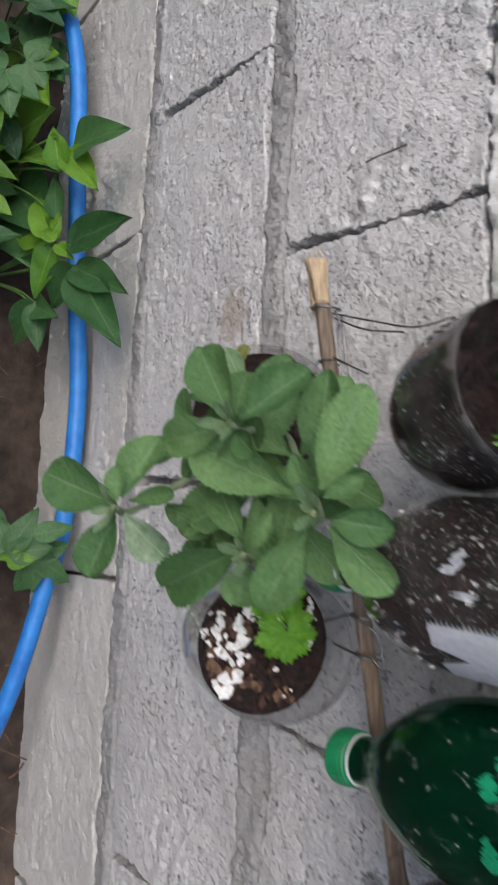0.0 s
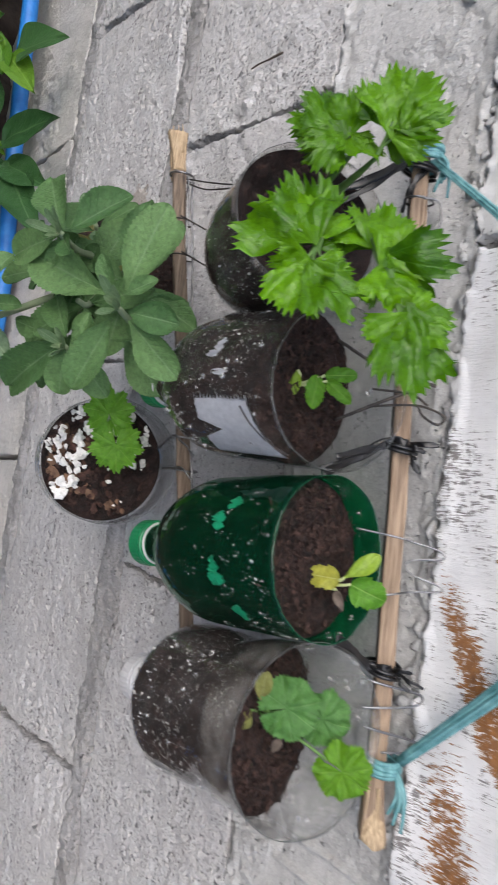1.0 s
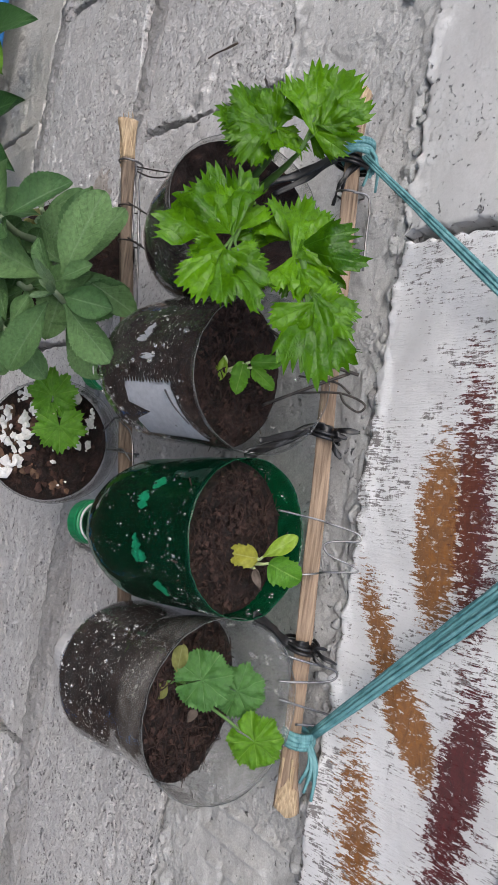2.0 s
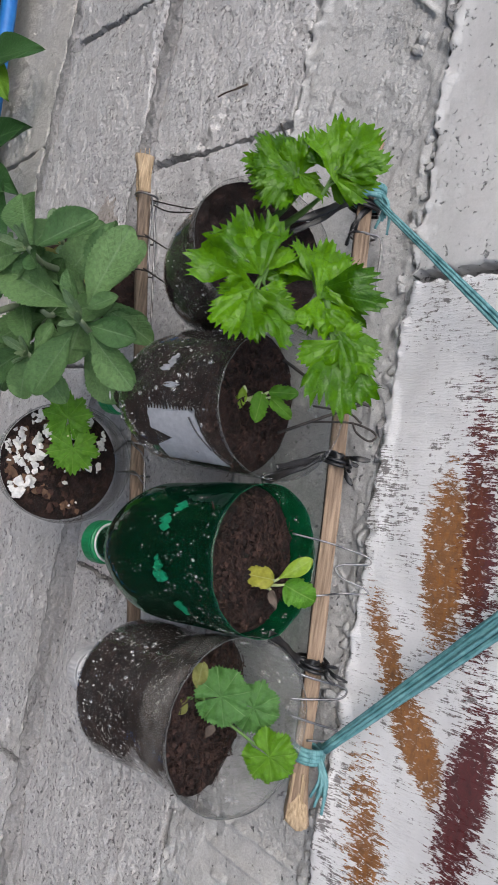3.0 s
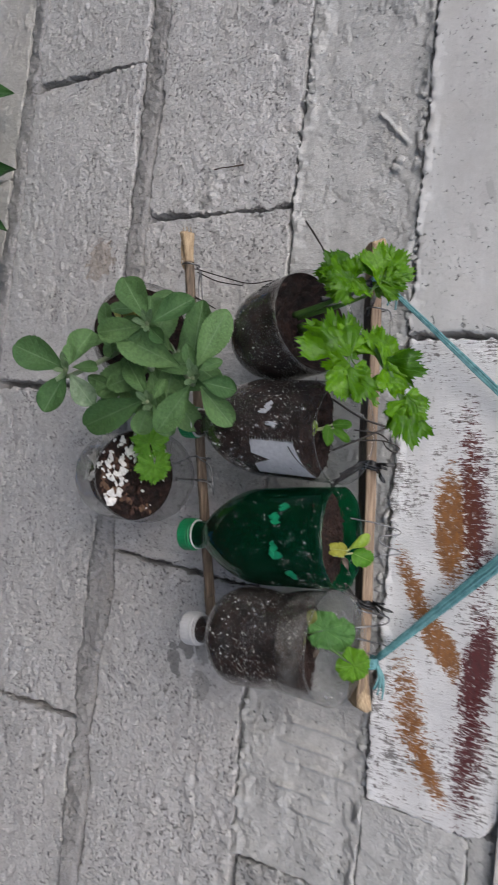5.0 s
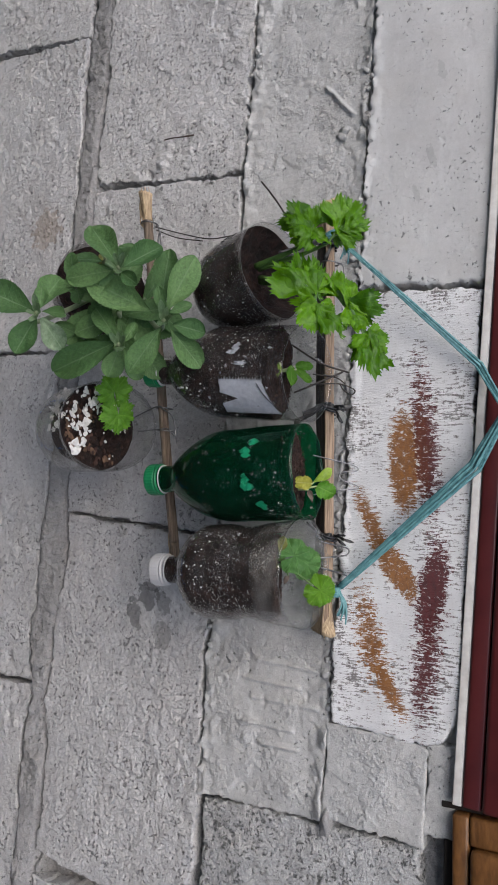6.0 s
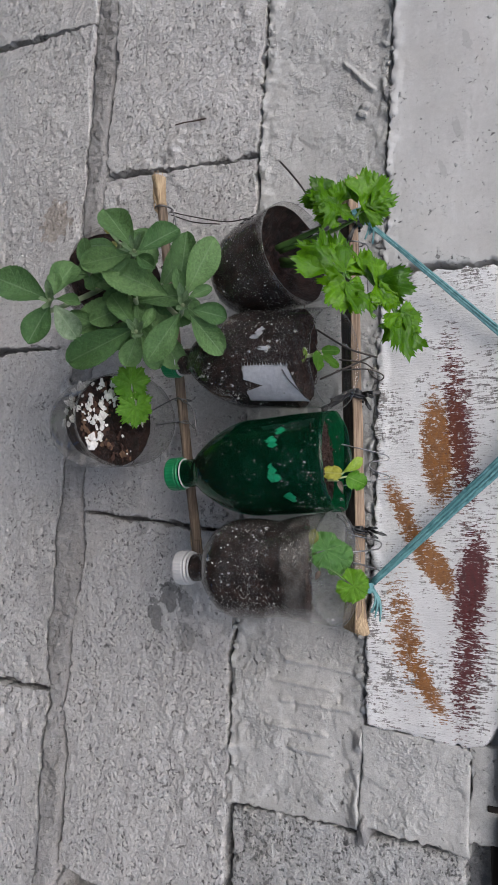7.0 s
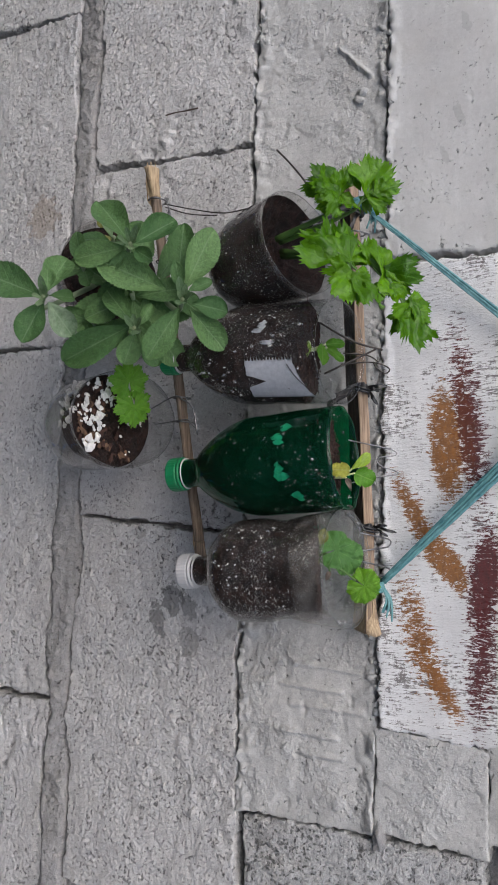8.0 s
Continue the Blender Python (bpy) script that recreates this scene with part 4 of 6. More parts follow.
def droplets(m, radius, z0, z1, a0, a1, count, size, seed, shape=None, lift=0.0, rough=0.0):
    """Beads of water clinging to the outside, joined."""
    rng = random.Random(seed)
    bm = bmesh.new()
    for k in range(count):
        z = z0 + (z1 - z0) * rng.random()
        a = a0 + (a1 - a0) * rng.random()
        if noise3(a * 5, z * 70, seed) < rng.uniform(-0.05, 0.40):
            continue
        r, zz = shape(a, radius(z), z) if shape else (radius(z), z)
        s = size * (0.35 + rng.random() ** 5 * 1.9)
        out = Vector((math.cos(a), math.sin(a), 0))
        made = bmesh.ops.create_icosphere(bm, subdivisions=1, radius=s)["verts"]
        c = out * (r + lift) + Vector((0, 0, zz))
        for v in made:
            p = Vector(v.co)
            p.z *= 1.0 + 0.5 * rng.random()
            if rough:
                p *= 1 + rough * rng.uniform(-0.8, 0.8)
            p -= out * p.dot(out) * 0.45
            v.co = m @ (c + p)
    return bm


def skin_patch(m, radius, shape, a0, a1, z0, z1, ragged, seed, lift=0.0007, nu=26, nv=16, outline=None, fringe=0.0):
    """A thin film that follows the bottle's side, with a torn outline."""
    bm = bmesh.new()
    rows = []
    for i in range(nu + 1):
        row = []
        for j in range(nv + 1):
            u, v = i / nu, j / nv
            lo, hi = outline(u) if outline else (0.0, 1.0)
            lo += ragged * noise3(u * 14, seed, 0)
            hi += ragged * noise3(u * 14, seed, 5)
            z = z0 + (z1 - z0) * (lo + (hi - lo) * v)
            a = a0 + (a1 - a0) * (u + ragged * 0.5 * noise3(v * 9, seed, 9))
            a -= fringe * (1 - u) ** 8 * (1.0 if j % 4 == 0 else 0.0) * (0.5 + 0.5 * noise3(j * 3.7, seed, 2))
            r, zz = shape(a, radius(z) + lift, z)
            row.append(bm.verts.new(m @ Vector((r * math.cos(a), r * math.sin(a), zz))))
        rows.append(row)
    for i in range(nu):
        for j in range(nv):
            bm.faces.new((rows[i][j], rows[i + 1][j], rows[i + 1][j + 1], rows[i][j + 1]))
    made = bmesh.ops.solidify(bm, geom=bm.faces[:], thickness=0.0003)
    return bm


def cup_planter(name, label, base, rim, R, film, soil_level, round_base, seed, soil_mat, soil_from=0.0, group="", plug=1.0, dish=0.002, cut=0.0):
    pot = thing(name, base, label, "planter", group)
    m = frame_of(base, rim)
    L = (Vector(rim) - Vector(base)).length

    def radius(z):
        u = min(1, z / round_base)
        return R * math.sqrt(max(0.0, 1 - (1 - u) ** 2)) * (0.97 + 0.03 * z / L)

    zs = [0.0006, 0.002, 0.004, 0.007, 0.011, 0.016, 0.022, 0.029, 0.037, 0.048, 0.056, 0.063, L * 0.75, L * 0.88, L]
    zs = sorted(z for z in set(zs) if z <= L)
    wallk = 0.0004

    def shape(a, r, z):
        return r * (1 + 0.012 * noise3(math.cos(a) * 2, math.sin(a) * 2, seed)), z + 0.0012 * noise3(math.cos(a) * 5, math.sin(a) * 5, seed + 4) * z / L

    def sloped(a, r, z):
        rr, zz = shape(a, r, z)
        return rr, zz - cut * max(0.0, z / L - 0.5) * (1 - math.sin(a))

    part("cup", lathe([(radius(z), z) for z in zs] + [(max(0.0005, radius(z) - wallk), z + (0.0006 if z < 0.001 else 0)) for z in zs[::-1]], m, 60, sloped), film, pot)
    edge = radius(L)
    part("rim", lathe([(edge - 0.0003, L - 0.0001), (edge, L - 0.0001), (edge, L + 0.0002), (edge - 0.0003, L + 0.0002), (edge - 0.0003, L - 0.0001)], m, 60, sloped), M_STRAP if film is M_STRAP else M_RIM, pot, "cut plastic edge")
    zs2 = [z for z in zs if max(0.001, soil_from) < z < soil_level - 0.001] + [soil_level]
    soil = part("soil", lathe([(0.0008, max(0.0016, soil_from))] + [(max(0.001, (radius(z) - wallk - 0.0006) * (plug if z < soil_level - 0.004 else 1.0)), z) for z in zs2], m, 44, shape), soil_mat, pot)
    part("soil_surface", soil_top(m, radius(soil_level) - wallk - 0.0008, soil_level, 0.0045, seed + 9, dish), M_SOIL, soil)
    part("loose_soil", crumbs(m, (radius(soil_level) - 0.002) * (1.0 if dish > 0 else 0.25), soil_level + 0.001 + min(0, dish), 440, 0.0020, seed + 17), M_FIBRE, soil, smooth=False, kind="stuff")
    return pot, m, L, radius, shape


DARK = cup_planter("bottle_planter", "cloudy clear plastic pot packed with black soil, leaning, holding celery", (-0.0106, -0.0609, 0.760), (-0.022, -0.086, 0.857), 0.0462, M_GREY, 0.0895, 0.056, 11, M_SOIL_SPECK, 0.0, "hanging bottle planters", 1.0, -0.026, 0.008)
CLEARB = bottle_planter("bottle_planter", "clear bottle planter with torn white label and green cap", (0.0675, -0.0948, 0.722), (0.0775, -0.0804, 0.8860), 0.0435, M_CLEAR, M_CAP_GREEN, 0.137, M_SOIL_SPECK, 23, shoulder=0.06, slant=0.009, slant_turn=math.pi / 2, tilt=-0.004)
GREENB = bottle_planter("bottle_planter", "dark green bottle planter with green cap, beaded with water drops", (0.1737, -0.0877, 0.726), (0.165, -0.077, 0.887), 0.0425, M_GREEN, M_CAP_GREEN, 0.146, M_SOIL, 37, shoulder=0.062, squash=0.01, tilt=-0.003)
HALFB = bottle_planter("bottle_planter", "clear bottle planter half full of brown soil with white cap", (0.2586, -0.0876, 0.738), (0.254, -0.079, 0.888), 0.0430, M_CLOUDY, M_CAP_WHITE, 0.123, M_SOIL_SPECK, 41, shoulder=0.034, flare=0.10, slant=-0.006, slant_turn=-math.pi / 2, waist=0.06, tilt=-0.014)

FRONT = -math.pi / 2
pot, m, L, rad, shp = CLEARB


lab = part("label", skin_patch(m, rad, shp, FRONT + 0.34, FRONT + 1.15, 0.096, 0.152, 0.03, 4, outline=lambda u: (0.02 + 0.30 * max(0.0, 1 - abs(u - 0.5) / 0.16), 0.80 + 0.22 * u), nv=60, fringe=0.10), M_LABEL, pot, "torn white label remnant")
def on_side(a, z, lift):
    r, zz = shp(a, rad(z) + lift, z)
    return m @ Vector((r * math.cos(a), r * math.sin(a), zz))


part("print_line", tube([on_side(FRONT + a, z, 0.0012) for a, z in ((0.42, 0.136), (0.62, 0.141), (0.85, 0.1485))], (0.0005, 0.0004), 6, 6), M_INK, lab)
part("condensation", droplets(m, rad, 0.045, 0.154, FRONT - 1.3, FRONT + 1.4, 900, 0.00085, 5, shp), M_DROP, pot, "water beads", kind="stuff")
part("condensation", droplets(m, lambda z: rad(z) - 0.001, 0.138, 0.160, -0.2, 3.3, 420, 0.0008, 19, shp), M_DROP, pot, "water beads", kind="stuff")

pot, m, L, rad, shp = GREENB


def ragged_oval(u, k):
    """Lower and upper edge of a blotch: a lumpy spot with a few lobes."""
    w = math.sqrt(max(0.0, 0.25 - (u - 0.5) ** 2))
    shift = 0.30 * noise3(u * 2.2, k * 3.3, 1.5)
    lo = w * max(0.35, 1.0 + 0.9 * noise3(u * 4.0, k * 2.1, 4.0) + 0.45 * noise3(u * 13, k, 2.0))
    hi = w * max(0.35, 1.0 + 0.9 * noise3(u * 4.0, k * 2.7, 8.0) + 0.45 * noise3(u * 13, k, 6.0))
    return 0.5 + shift - lo, 0.5 + shift + hi


# White film patches added to stand for a ragged clump in the soil.
for k, (a, z, da, dz) in enumerate(((-0.34, 0.112, 0.22, 0.007), (-0.22, 0.109, 0.10, 0.010), (0.02, 0.118, 0.08, 0.012))):
    part("white_clump", skin_patch(CLEARB[1], CLEARB[3], CLEARB[4], FRONT + a - da / 2, FRONT + a + da / 2, z - dz / 2, z + dz / 2, 0.22, 70 + k, 0.0004, 30, 10, lambda u, k=k: ragged_oval(u, k + 9)), M_LABEL, CLEARB[0], "ragged white clump in the soil")
for k, (a, z, da, dz) in enumerate(((-0.62, 0.124, 0.20, 0.008), (-0.36, 0.119, 0.26, 0.010), (0.26, 0.118, 0.36, 0.0065), (0.36, 0.121, 0.16, 0.008), (0.80, 0.129, 0.24, 0.007))):
    part("bare_patch", skin_patch(m, rad, shp, FRONT + a - da / 2, FRONT + a + da / 2, z - dz / 2, z + dz / 2, 0.16, 50 + k, 0.0004, 44, 12, lambda u, k=k: ragged_oval(u, k)), M_GREEN_PATCH, pot, "bright green patch where soil stands off")
part("condensation", droplets(m, rad, 0.070, 0.156, FRONT - 1.0, FRONT + 1.4, 1100, 0.00040, 7, shp), M_DROP, pot, "water beads", kind="stuff")
part("condensation", droplets(m, lambda z: rad(z) - 0.001, 0.148, 0.158, 0.2, 3.0, 260, 0.0005, 8, shp), M_DROP, pot, "water beads", kind="stuff")
part("condensation", droplets(m, rad, 0.118, 0.158, FRONT - 0.7, FRONT + 1.3, 900, 0.00050, 27, shp), M_DROP, pot, "water beads", kind="stuff")
pot, m, L, rad, shp = HALFB
part("condensation", droplets(m, rad, 0.040, 0.116, FRONT - 1.0, FRONT + 1.4, 800, 0.00075, 9, shp), M_DROP, pot, "water beads", kind="stuff")
part("condensation", droplets(m, lambda z: rad(z) - 0.001, 0.112, 0.148, 0.1, 3.0, 420, 0.0011, 10, shp), M_DROP, pot, "water beads", kind="stuff")
part("dried_haze", skin_patch(m, rad, shp, FRONT - 1.45, FRONT + 1.45, 0.117, 0.149, 0.10, 15, -0.0006, 60, 10), M_MILKY, pot, "milky dried smear")
part("dried_haze", skin_patch(m, rad, shp, FRONT + 1.55, FRONT + 4.7, 0.106, 0.149, 0.03, 16, -0.0010, 60, 10), M_HAZE, pot, "fine haze of breath on the plastic")
pot, m, L, rad, shp = DARK
part("condensation", droplets(m, rad, 0.027, 0.092, FRONT - 1.3, FRONT + 1.5, 420, 0.00045, 12, shp), M_DROP, pot, "water beads", kind="stuff")


for planter, z0, z1, count in ((CLEARB, 0.045, 0.122, 330), (HALFB, 0.036, 0.108, 300), (DARK, 0.030, 0.086, 260)):
    pot, m, L, rad, shp = planter
    part("perlite_flecks", droplets(m, lambda z: rad(z) - 0.0007, z0, z1, FRONT - 1.5, FRONT + 1.5, count * 2, 0.00036, 97 + count, shp, 0.0, 0.9), M_FOAM, pot, "white flecks in the soil", smooth=False, kind="stuff")
pot, m, L, rad, shp = DARK


def dot_rows(m, radius, shape):
    bm = bmesh.new()
    for i in range(2):
        for k in range(8):
            a = FRONT - 1.55 + 0.12 * k
            z = 0.062 + 0.009 * i
            r, zz = shape(a, radius(z), z)
            c = Vector((r * math.cos(a), r * math.sin(a), zz))
            made = bmesh.ops.create_icosphere(bm, subdivisions=1, radius=0.0008)["verts"]
            for v in made:
                v.co = m @ (c * 0.9985 + Vector((v.co.x, v.co.y, v.co.z * 3.2)))
    return bm


part("moulded_dots", dot_rows(m, rad, shp), M_STRAP, pot, "rows of moulded dots")

# ---- low cup with foam chips ----
cup, cm, _, cr, _ = cup_planter("cup_planter", "clear round-bottomed plastic cup of dark soil topped with white foam chips", (0.120, -0.073, 0.587), (0.121, -0.106, 0.698), 0.0455, M_CUP, 0.078, 0.045, 71, M_SOIL, 0.045, "", 0.80, 0.002, 0.034)


def chip_mesh(p, size, seed):
    """A torn foam chip: a lumpy, angular, flattened piece."""
    bm = bmesh.new()
    rng = random.Random(seed)
    turn = Euler((rng.uniform(-0.5, 0.5), rng.uniform(-0.5, 0.5), rng.random() * 6.28)).to_matrix()
    for v in bmesh.ops.create_icosphere(bm, subdivisions=2, radius=1.0)["verts"]:
        q = Vector(v.co)
        q *= 1 + 0.9 * noise.noise(q * 1.1 + Vector((seed * 3.1, 0, 0))) + 0.4 * noise.noise(q * 2.6 + Vector((seed * 1.7, 5, 0)))
        q = Vector((q.x * size, q.y * size * 0.75, q.z * size * 0.36))
        v.co = Vector(p) + turn @ q
    return bm


rng = random.Random(5)
chips = thing("foam_chips", cm @ Vector((-0.02, -0.02, 0.05)), "scattered torn white foam chips on the soil of the cup", "mulch")
for k in range(118):
    if k < 84:
        a, r = rng.uniform(2.2, 5.5), 0.0415 * math.sqrt(rng.uniform(0.12, 1.0))
    elif k < 93:
        a, r = rng.uniform(1.55, 2.15), rng.uniform(0.020, 0.034)
    else:
        a, r = rng.random() * 6.28, 0.04 * math.sqrt(rng.random())
    size = 0.0026 + 0.0022 * rng.random() if 84 <= k < 93 else 0.0014 + 0.0034 * rng.random() ** 1.6 if k < 93 else rng.uniform(0.0008, 0.0022)
    part("foam_chip", chip_mesh(cm @ Vector((r * math.cos(a), r * math.sin(a), 0.0840 + rng.random() * 0.0035)), size, k), M_FOAM, chips, smooth=False)
for k in range(34):
    a, z = rng.uniform(3.7, 4.9), rng.uniform(0.052, 0.078)
    part("foam_chip", chip_mesh(cm @ Vector(((cr(z) - 0.0045) * math.cos(a), (cr(z) - 0.0045) * math.sin(a), z)), rng.uniform(0.003, 0.0050), k + 60), M_FOAM, chips, smooth=False)
litter = thing("dry_leaf_bits", cm @ Vector((0.005, -0.02, 0.06)), "brown crumbled leaf bits on the soil of the cup", "leaf litter")
for k in range(13):
    a, r = rng.uniform(3.9, 5.9), 0.036 * math.sqrt(rng.uniform(0.1, 1))
    bm = leaf_bm()
    p = cm @ Vector((r * math.cos(a), r * math.sin(a), 0.0825))
    q = p + Vector((rng.uniform(-1, 1), rng.uniform(-1, 1), rng.uniform(-0.2, 0.5))) * 0.006
    part("leaf_bit", fan_blade(bm, leaf_frame(p, q, (rng.uniform(-0.4, 0.4), -0.3, 1)), rng.uniform(0.005, 0.008), k), M_CHAFF, litter)

for k in range(64):
    a, r = rng.uniform(3.3, 6.9), 0.040 * math.sqrt(rng.uniform(0.02, 1))
    part("bark_bit", chip_mesh(cm @ Vector((r * math.cos(a), r * math.sin(a), 0.0795 + rng.random() * 0.003)), rng.uniform(0.0016, 0.0042), 200 + k), M_BARK if k % 3 else M_CHAFF, litter, smooth=False)

# clear pot, tipped towards the yard, that carries the felted herb
cup_planter("plant_pot", "cloudy clear plastic pot of dark soil under a felted herb", (-0.022, -0.074, 0.626), (-0.022, -0.107, 0.670), 0.0495, M_GREY, 0.038, 0.022, 81, M_SOIL)

# ---- sticks, wires and straps ----
def stick(name, a, b, w, h, label, seed, roll=0.0, wood=M_WOOD, sawn=False):
    """A split stick: uneven square section with torn ends."""
    A, B = Vector(a), Vector(b)
    d = (B - A).normalized()
    up = Vector((0, 0, 1))
    up = (up - d * up.dot(d)).normalized()
    out = d.cross(up)
    up, out = up * math.cos(roll) + out * math.sin(roll), out * math.cos(roll) - up * math.sin(roll)
    root = thing(name, A.lerp(B, 0.5), label, "stick")

    def piece(s0, s1, n, torn_a, torn_b, grow=1.0, w=w, h=h, lift=0.0):
        bm = bmesh.new()
        rings = []
        for i in range(n + 1):
            s = s0 + (s1 - s0) * i / n
            c = A.lerp(B, s) + up * 0.0012 * noise3(s * 6, seed, 0) + out * 0.0012 * noise3(s * 6, seed, 4) + up * lift
            ring = []
            for k in range(16):
                ang = 2 * math.pi * k / 16
                ca, sa = math.cos(ang), math.sin(ang)
                sq = 1 / max(abs(ca), abs(sa)) ** 0.75
                g = grow * (1 + 0.07 * noise3(s * 22 + k * 2.1, seed, 1))
                off = d * ((0.005 * noise3(k * 1.7, seed, 2) if i == 0 and torn_a else 0) + (0.005 * noise3(k * 1.9, seed, 3) if i == n and torn_b else 0))
                g *= 1 + 0.55 * (max(0.0, 1 - s / 0.06) ** 1.5 + max(0.0, 1 - (1 - s) / 0.06) ** 1.5)
                ring.append(bm.verts.new(c + out * ca * sq * w * 0.5 * g + up * sa * sq * h * 0.5 * g + off))
            rings.append(ring)
        for p, q in zip(rings, rings[1:]):
            for k in range(16):
                bm.faces.new((p[k], p[(k + 1) % 16], q[(k + 1) % 16], q[k]))
        bm.faces.new(rings[0][::-1])
        bm.faces.new(rings[-1])
        return bm

    part("shaft", piece(0.075, 0.925, 60, False, False), wood, root)
    part("torn_end", piece(0.0, 0.0745, 10, True, False, 1.0), M_WOOD_END, root, "frayed torn end")
    part("torn_end", piece(0.9255, 1.0, 10, False, True, 1.0), M_WOOD_END if sawn else wood, root, "frayed torn end")
    if sawn:
        part("sawn_edge", piece(0.0, 1.0, 80, True, True, 1.0, w * 1.04, 0.0016, h * 0.54), M_WOOD, root, "pale sawn edge")
    for end, s in ((A, -1), (B, 1)):
        rng = random.Random(seed + s)
        for k in range(8):
            o = out * rng.uniform(-0.5, 0.5) * w + up * rng.uniform(-0.5, 0.5) * min(h, 0.006)
            p = end - d * s * rng.uniform(0.012, 0.03) + o + (up * h * 0.45 if sawn else Vector())
            part("splinter", tube([p, p + d * s * 0.012 + o * 0.15, p + d * s * rng.uniform(0.012, 0.024) + o * rng.uniform(0.0, 0.5)], (0.0009, 0.0002), 5, 3), M_WOOD_END, root)
    fibre = Vector((0, 0.1, -1))
    for end, s in ((A, -1), (B, 1)):
        rng = random.Random(seed * 3 + s)
        for k in range(14):
            o = (d.cross(fibre) * rng.uniform(-0.35, 0.35) + fibre * rng.uniform(0.25, 0.5)) * max(w, 0.009) + (up * h * 0.40 if sawn else Vector())
            p = end - d * s * rng.uniform(0.022, 0.040) + o * 0.9
            bulge = fibre * rng.uniform(0.0005, 0.0040)
            part("splinter", tube([p, p + d * s * 0.006 + bulge, p + d * s * 0.014 + bulge * 0.8, p + d * s * rng.uniform(0.016, 0.030) - fibre * 0.0015], (0.0010, 0.0004), 5, 5), M_WOOD_END, root)
    return root


# The upper batten's body is much darker than its sawn edge.
stick("wooden_stick", (-0.104, -0.0285, 0.8765), (0.3095, -0.0175, 0.8810), 0.0092, 0.0225, "dark batten on edge with a pale sawn edge", 3.0, radians(45), M_WOOD_DARK, True)
stick("wooden_stick", (-0.1235, -0.0925, 0.7020), (0.262, -0.046, 0.7335), 0.0098, 0.0048, "split wooden stick tied under the bottle necks", 9.0, radians(12), M_WOOD_OLD)


def lower(x):
    """A point on the lower stick's axis."""
    s = (x + 0.126) / 0.388
    return Vector((x, -0.090 + 0.044 * s, 0.7025 + 0.031 * s))


def upper(x):
    s = (x + 0.104) / 0.4135
    return Vector((x, -0.0371 + 0.011 * s, 0.8851 + 0.0045 * s))


def loop(bm, c, r, turns=1.0, pitch=0.002, gauge=0.0007, lean=0.15):
    """A ring of wire bound round a stick that runs along x."""
    pts = [c + Vector((pitch * t * turns + lean * r * math.sin(6.283 * t * turns), r * math.cos(6.283 * t * turns), r * math.sin(6.283 * t * turns))) for t in (k / (10 * max(1, turns)) for k in range(int(10 * max(1, turns)) + 1))]
    return tube(pts, gauge, 6, 2, bm)


def wire(name, label, runs, mat=M_WIRE, gauge=0.0007, rings=()):
    """Bent wire: each run of points is one length; rings bind it to a stick."""
    root = thing(name, Vector(runs[0][0]), label, "wire")
    for pts in runs:
        part("strand", tube(pts, gauge, 6, 6), mat, root)
    for c, r in rings:
        part("binding", loop(bmesh.new(), c, r, 1.05, 0.0015, gauge), mat, root)
    return root


wire("wire_tie", "shiny bent wire binding the lower stick's end", [[lower(-0.086) + Vector((0.0, 0.004, 0.009)), lower(-0.072) + Vector((0, 0, 0.012)), lower(-0.03) + Vector((0, 0.0, 0.012)), lower(0.02) + Vector((0, 0, 0.0105))],
                                                                     [lower(-0.088) + Vector((0, -0.002, 0.0095)), lower(-0.080) + Vector((0, -0.004, 0.014)), lower(-0.07) + Vector((0, -0.003, 0.0105)), lower(-0.03) + Vector((0, -0.004, 0.010))]], M_WIRE, 0.0008, [(lower(-0.092), 0.0088)])
wire("wire_tie", "dark thin wire from the stick to the leaning planter", [[lower(-0.086) + Vector((0, -0.002, 0.009)), (-0.075, -0.085, 0.745), (-0.064, -0.086, 0.778), (-0.066, -0.08, 0.80)], [lower(-0.083) + Vector((0, -0.002, 0.009)), (-0.070, -0.088, 0.742), (-0.062, -0.088, 0.772)]], M_WIRE_DARK, 0.0006)
for x in (-0.058, -0.032):
    wire("wire_tie", "thin dark wire bound round the lower stick", [[lower(x) + Vector((0, -0.006, 0.007)), lower(x + 0.006) + Vector((0, -0.004, 0.017)), lower(x + 0.012) + Vector((0, 0.002, 0.026))]], M_WIRE_DARK, 0.0006, [(lower(x), 0.0086)])
wire("wire_tie", "shiny bent wire carrying the foam-topped cup", [[(0.106, -0.060, 0.680), lower(0.098) + Vector((0, -0.007, -0.004)), lower(0.102) + Vector((0, -0.008, 0.006)), lower(0.11) + Vector((0, -0.004, 0.013)), lower(0.135) + Vector((0, -0.003, 0.014))],
                                                                 [(0.120, -0.056, 0.684), lower(0.121) + Vector((0, -0.008, -0.002)), lower(0.121) + Vector((0, -0.008, 0.008)), lower(0.128) + Vector((0, -0.004, 0.013))]], M_WIRE, 0.0007, [(lower(0.098), 0.0088), (lower(0.121), 0.0088)])
wire("wire_tie", "bent wire hooks holding the green bottle to the stick", [[(0.148, -0.055, 0.882), upper(0.150) + Vector((0, -0.006, 0.0045)), (0.152, -0.029, 0.901), (0.155, -0.020, 0.911), (0.159, -0.019, 0.912), (0.161, -0.028, 0.902), (0.164, -0.033, 0.899), (0.169, -0.030, 0.902), (0.173, -0.021, 0.912), (0.176, -0.020, 0.913), (0.178, -0.030, 0.902), upper(0.181) + Vector((0, -0.006, 0.0045)), (0.184, -0.055, 0.884)]], M_WIRE, 0.0006)
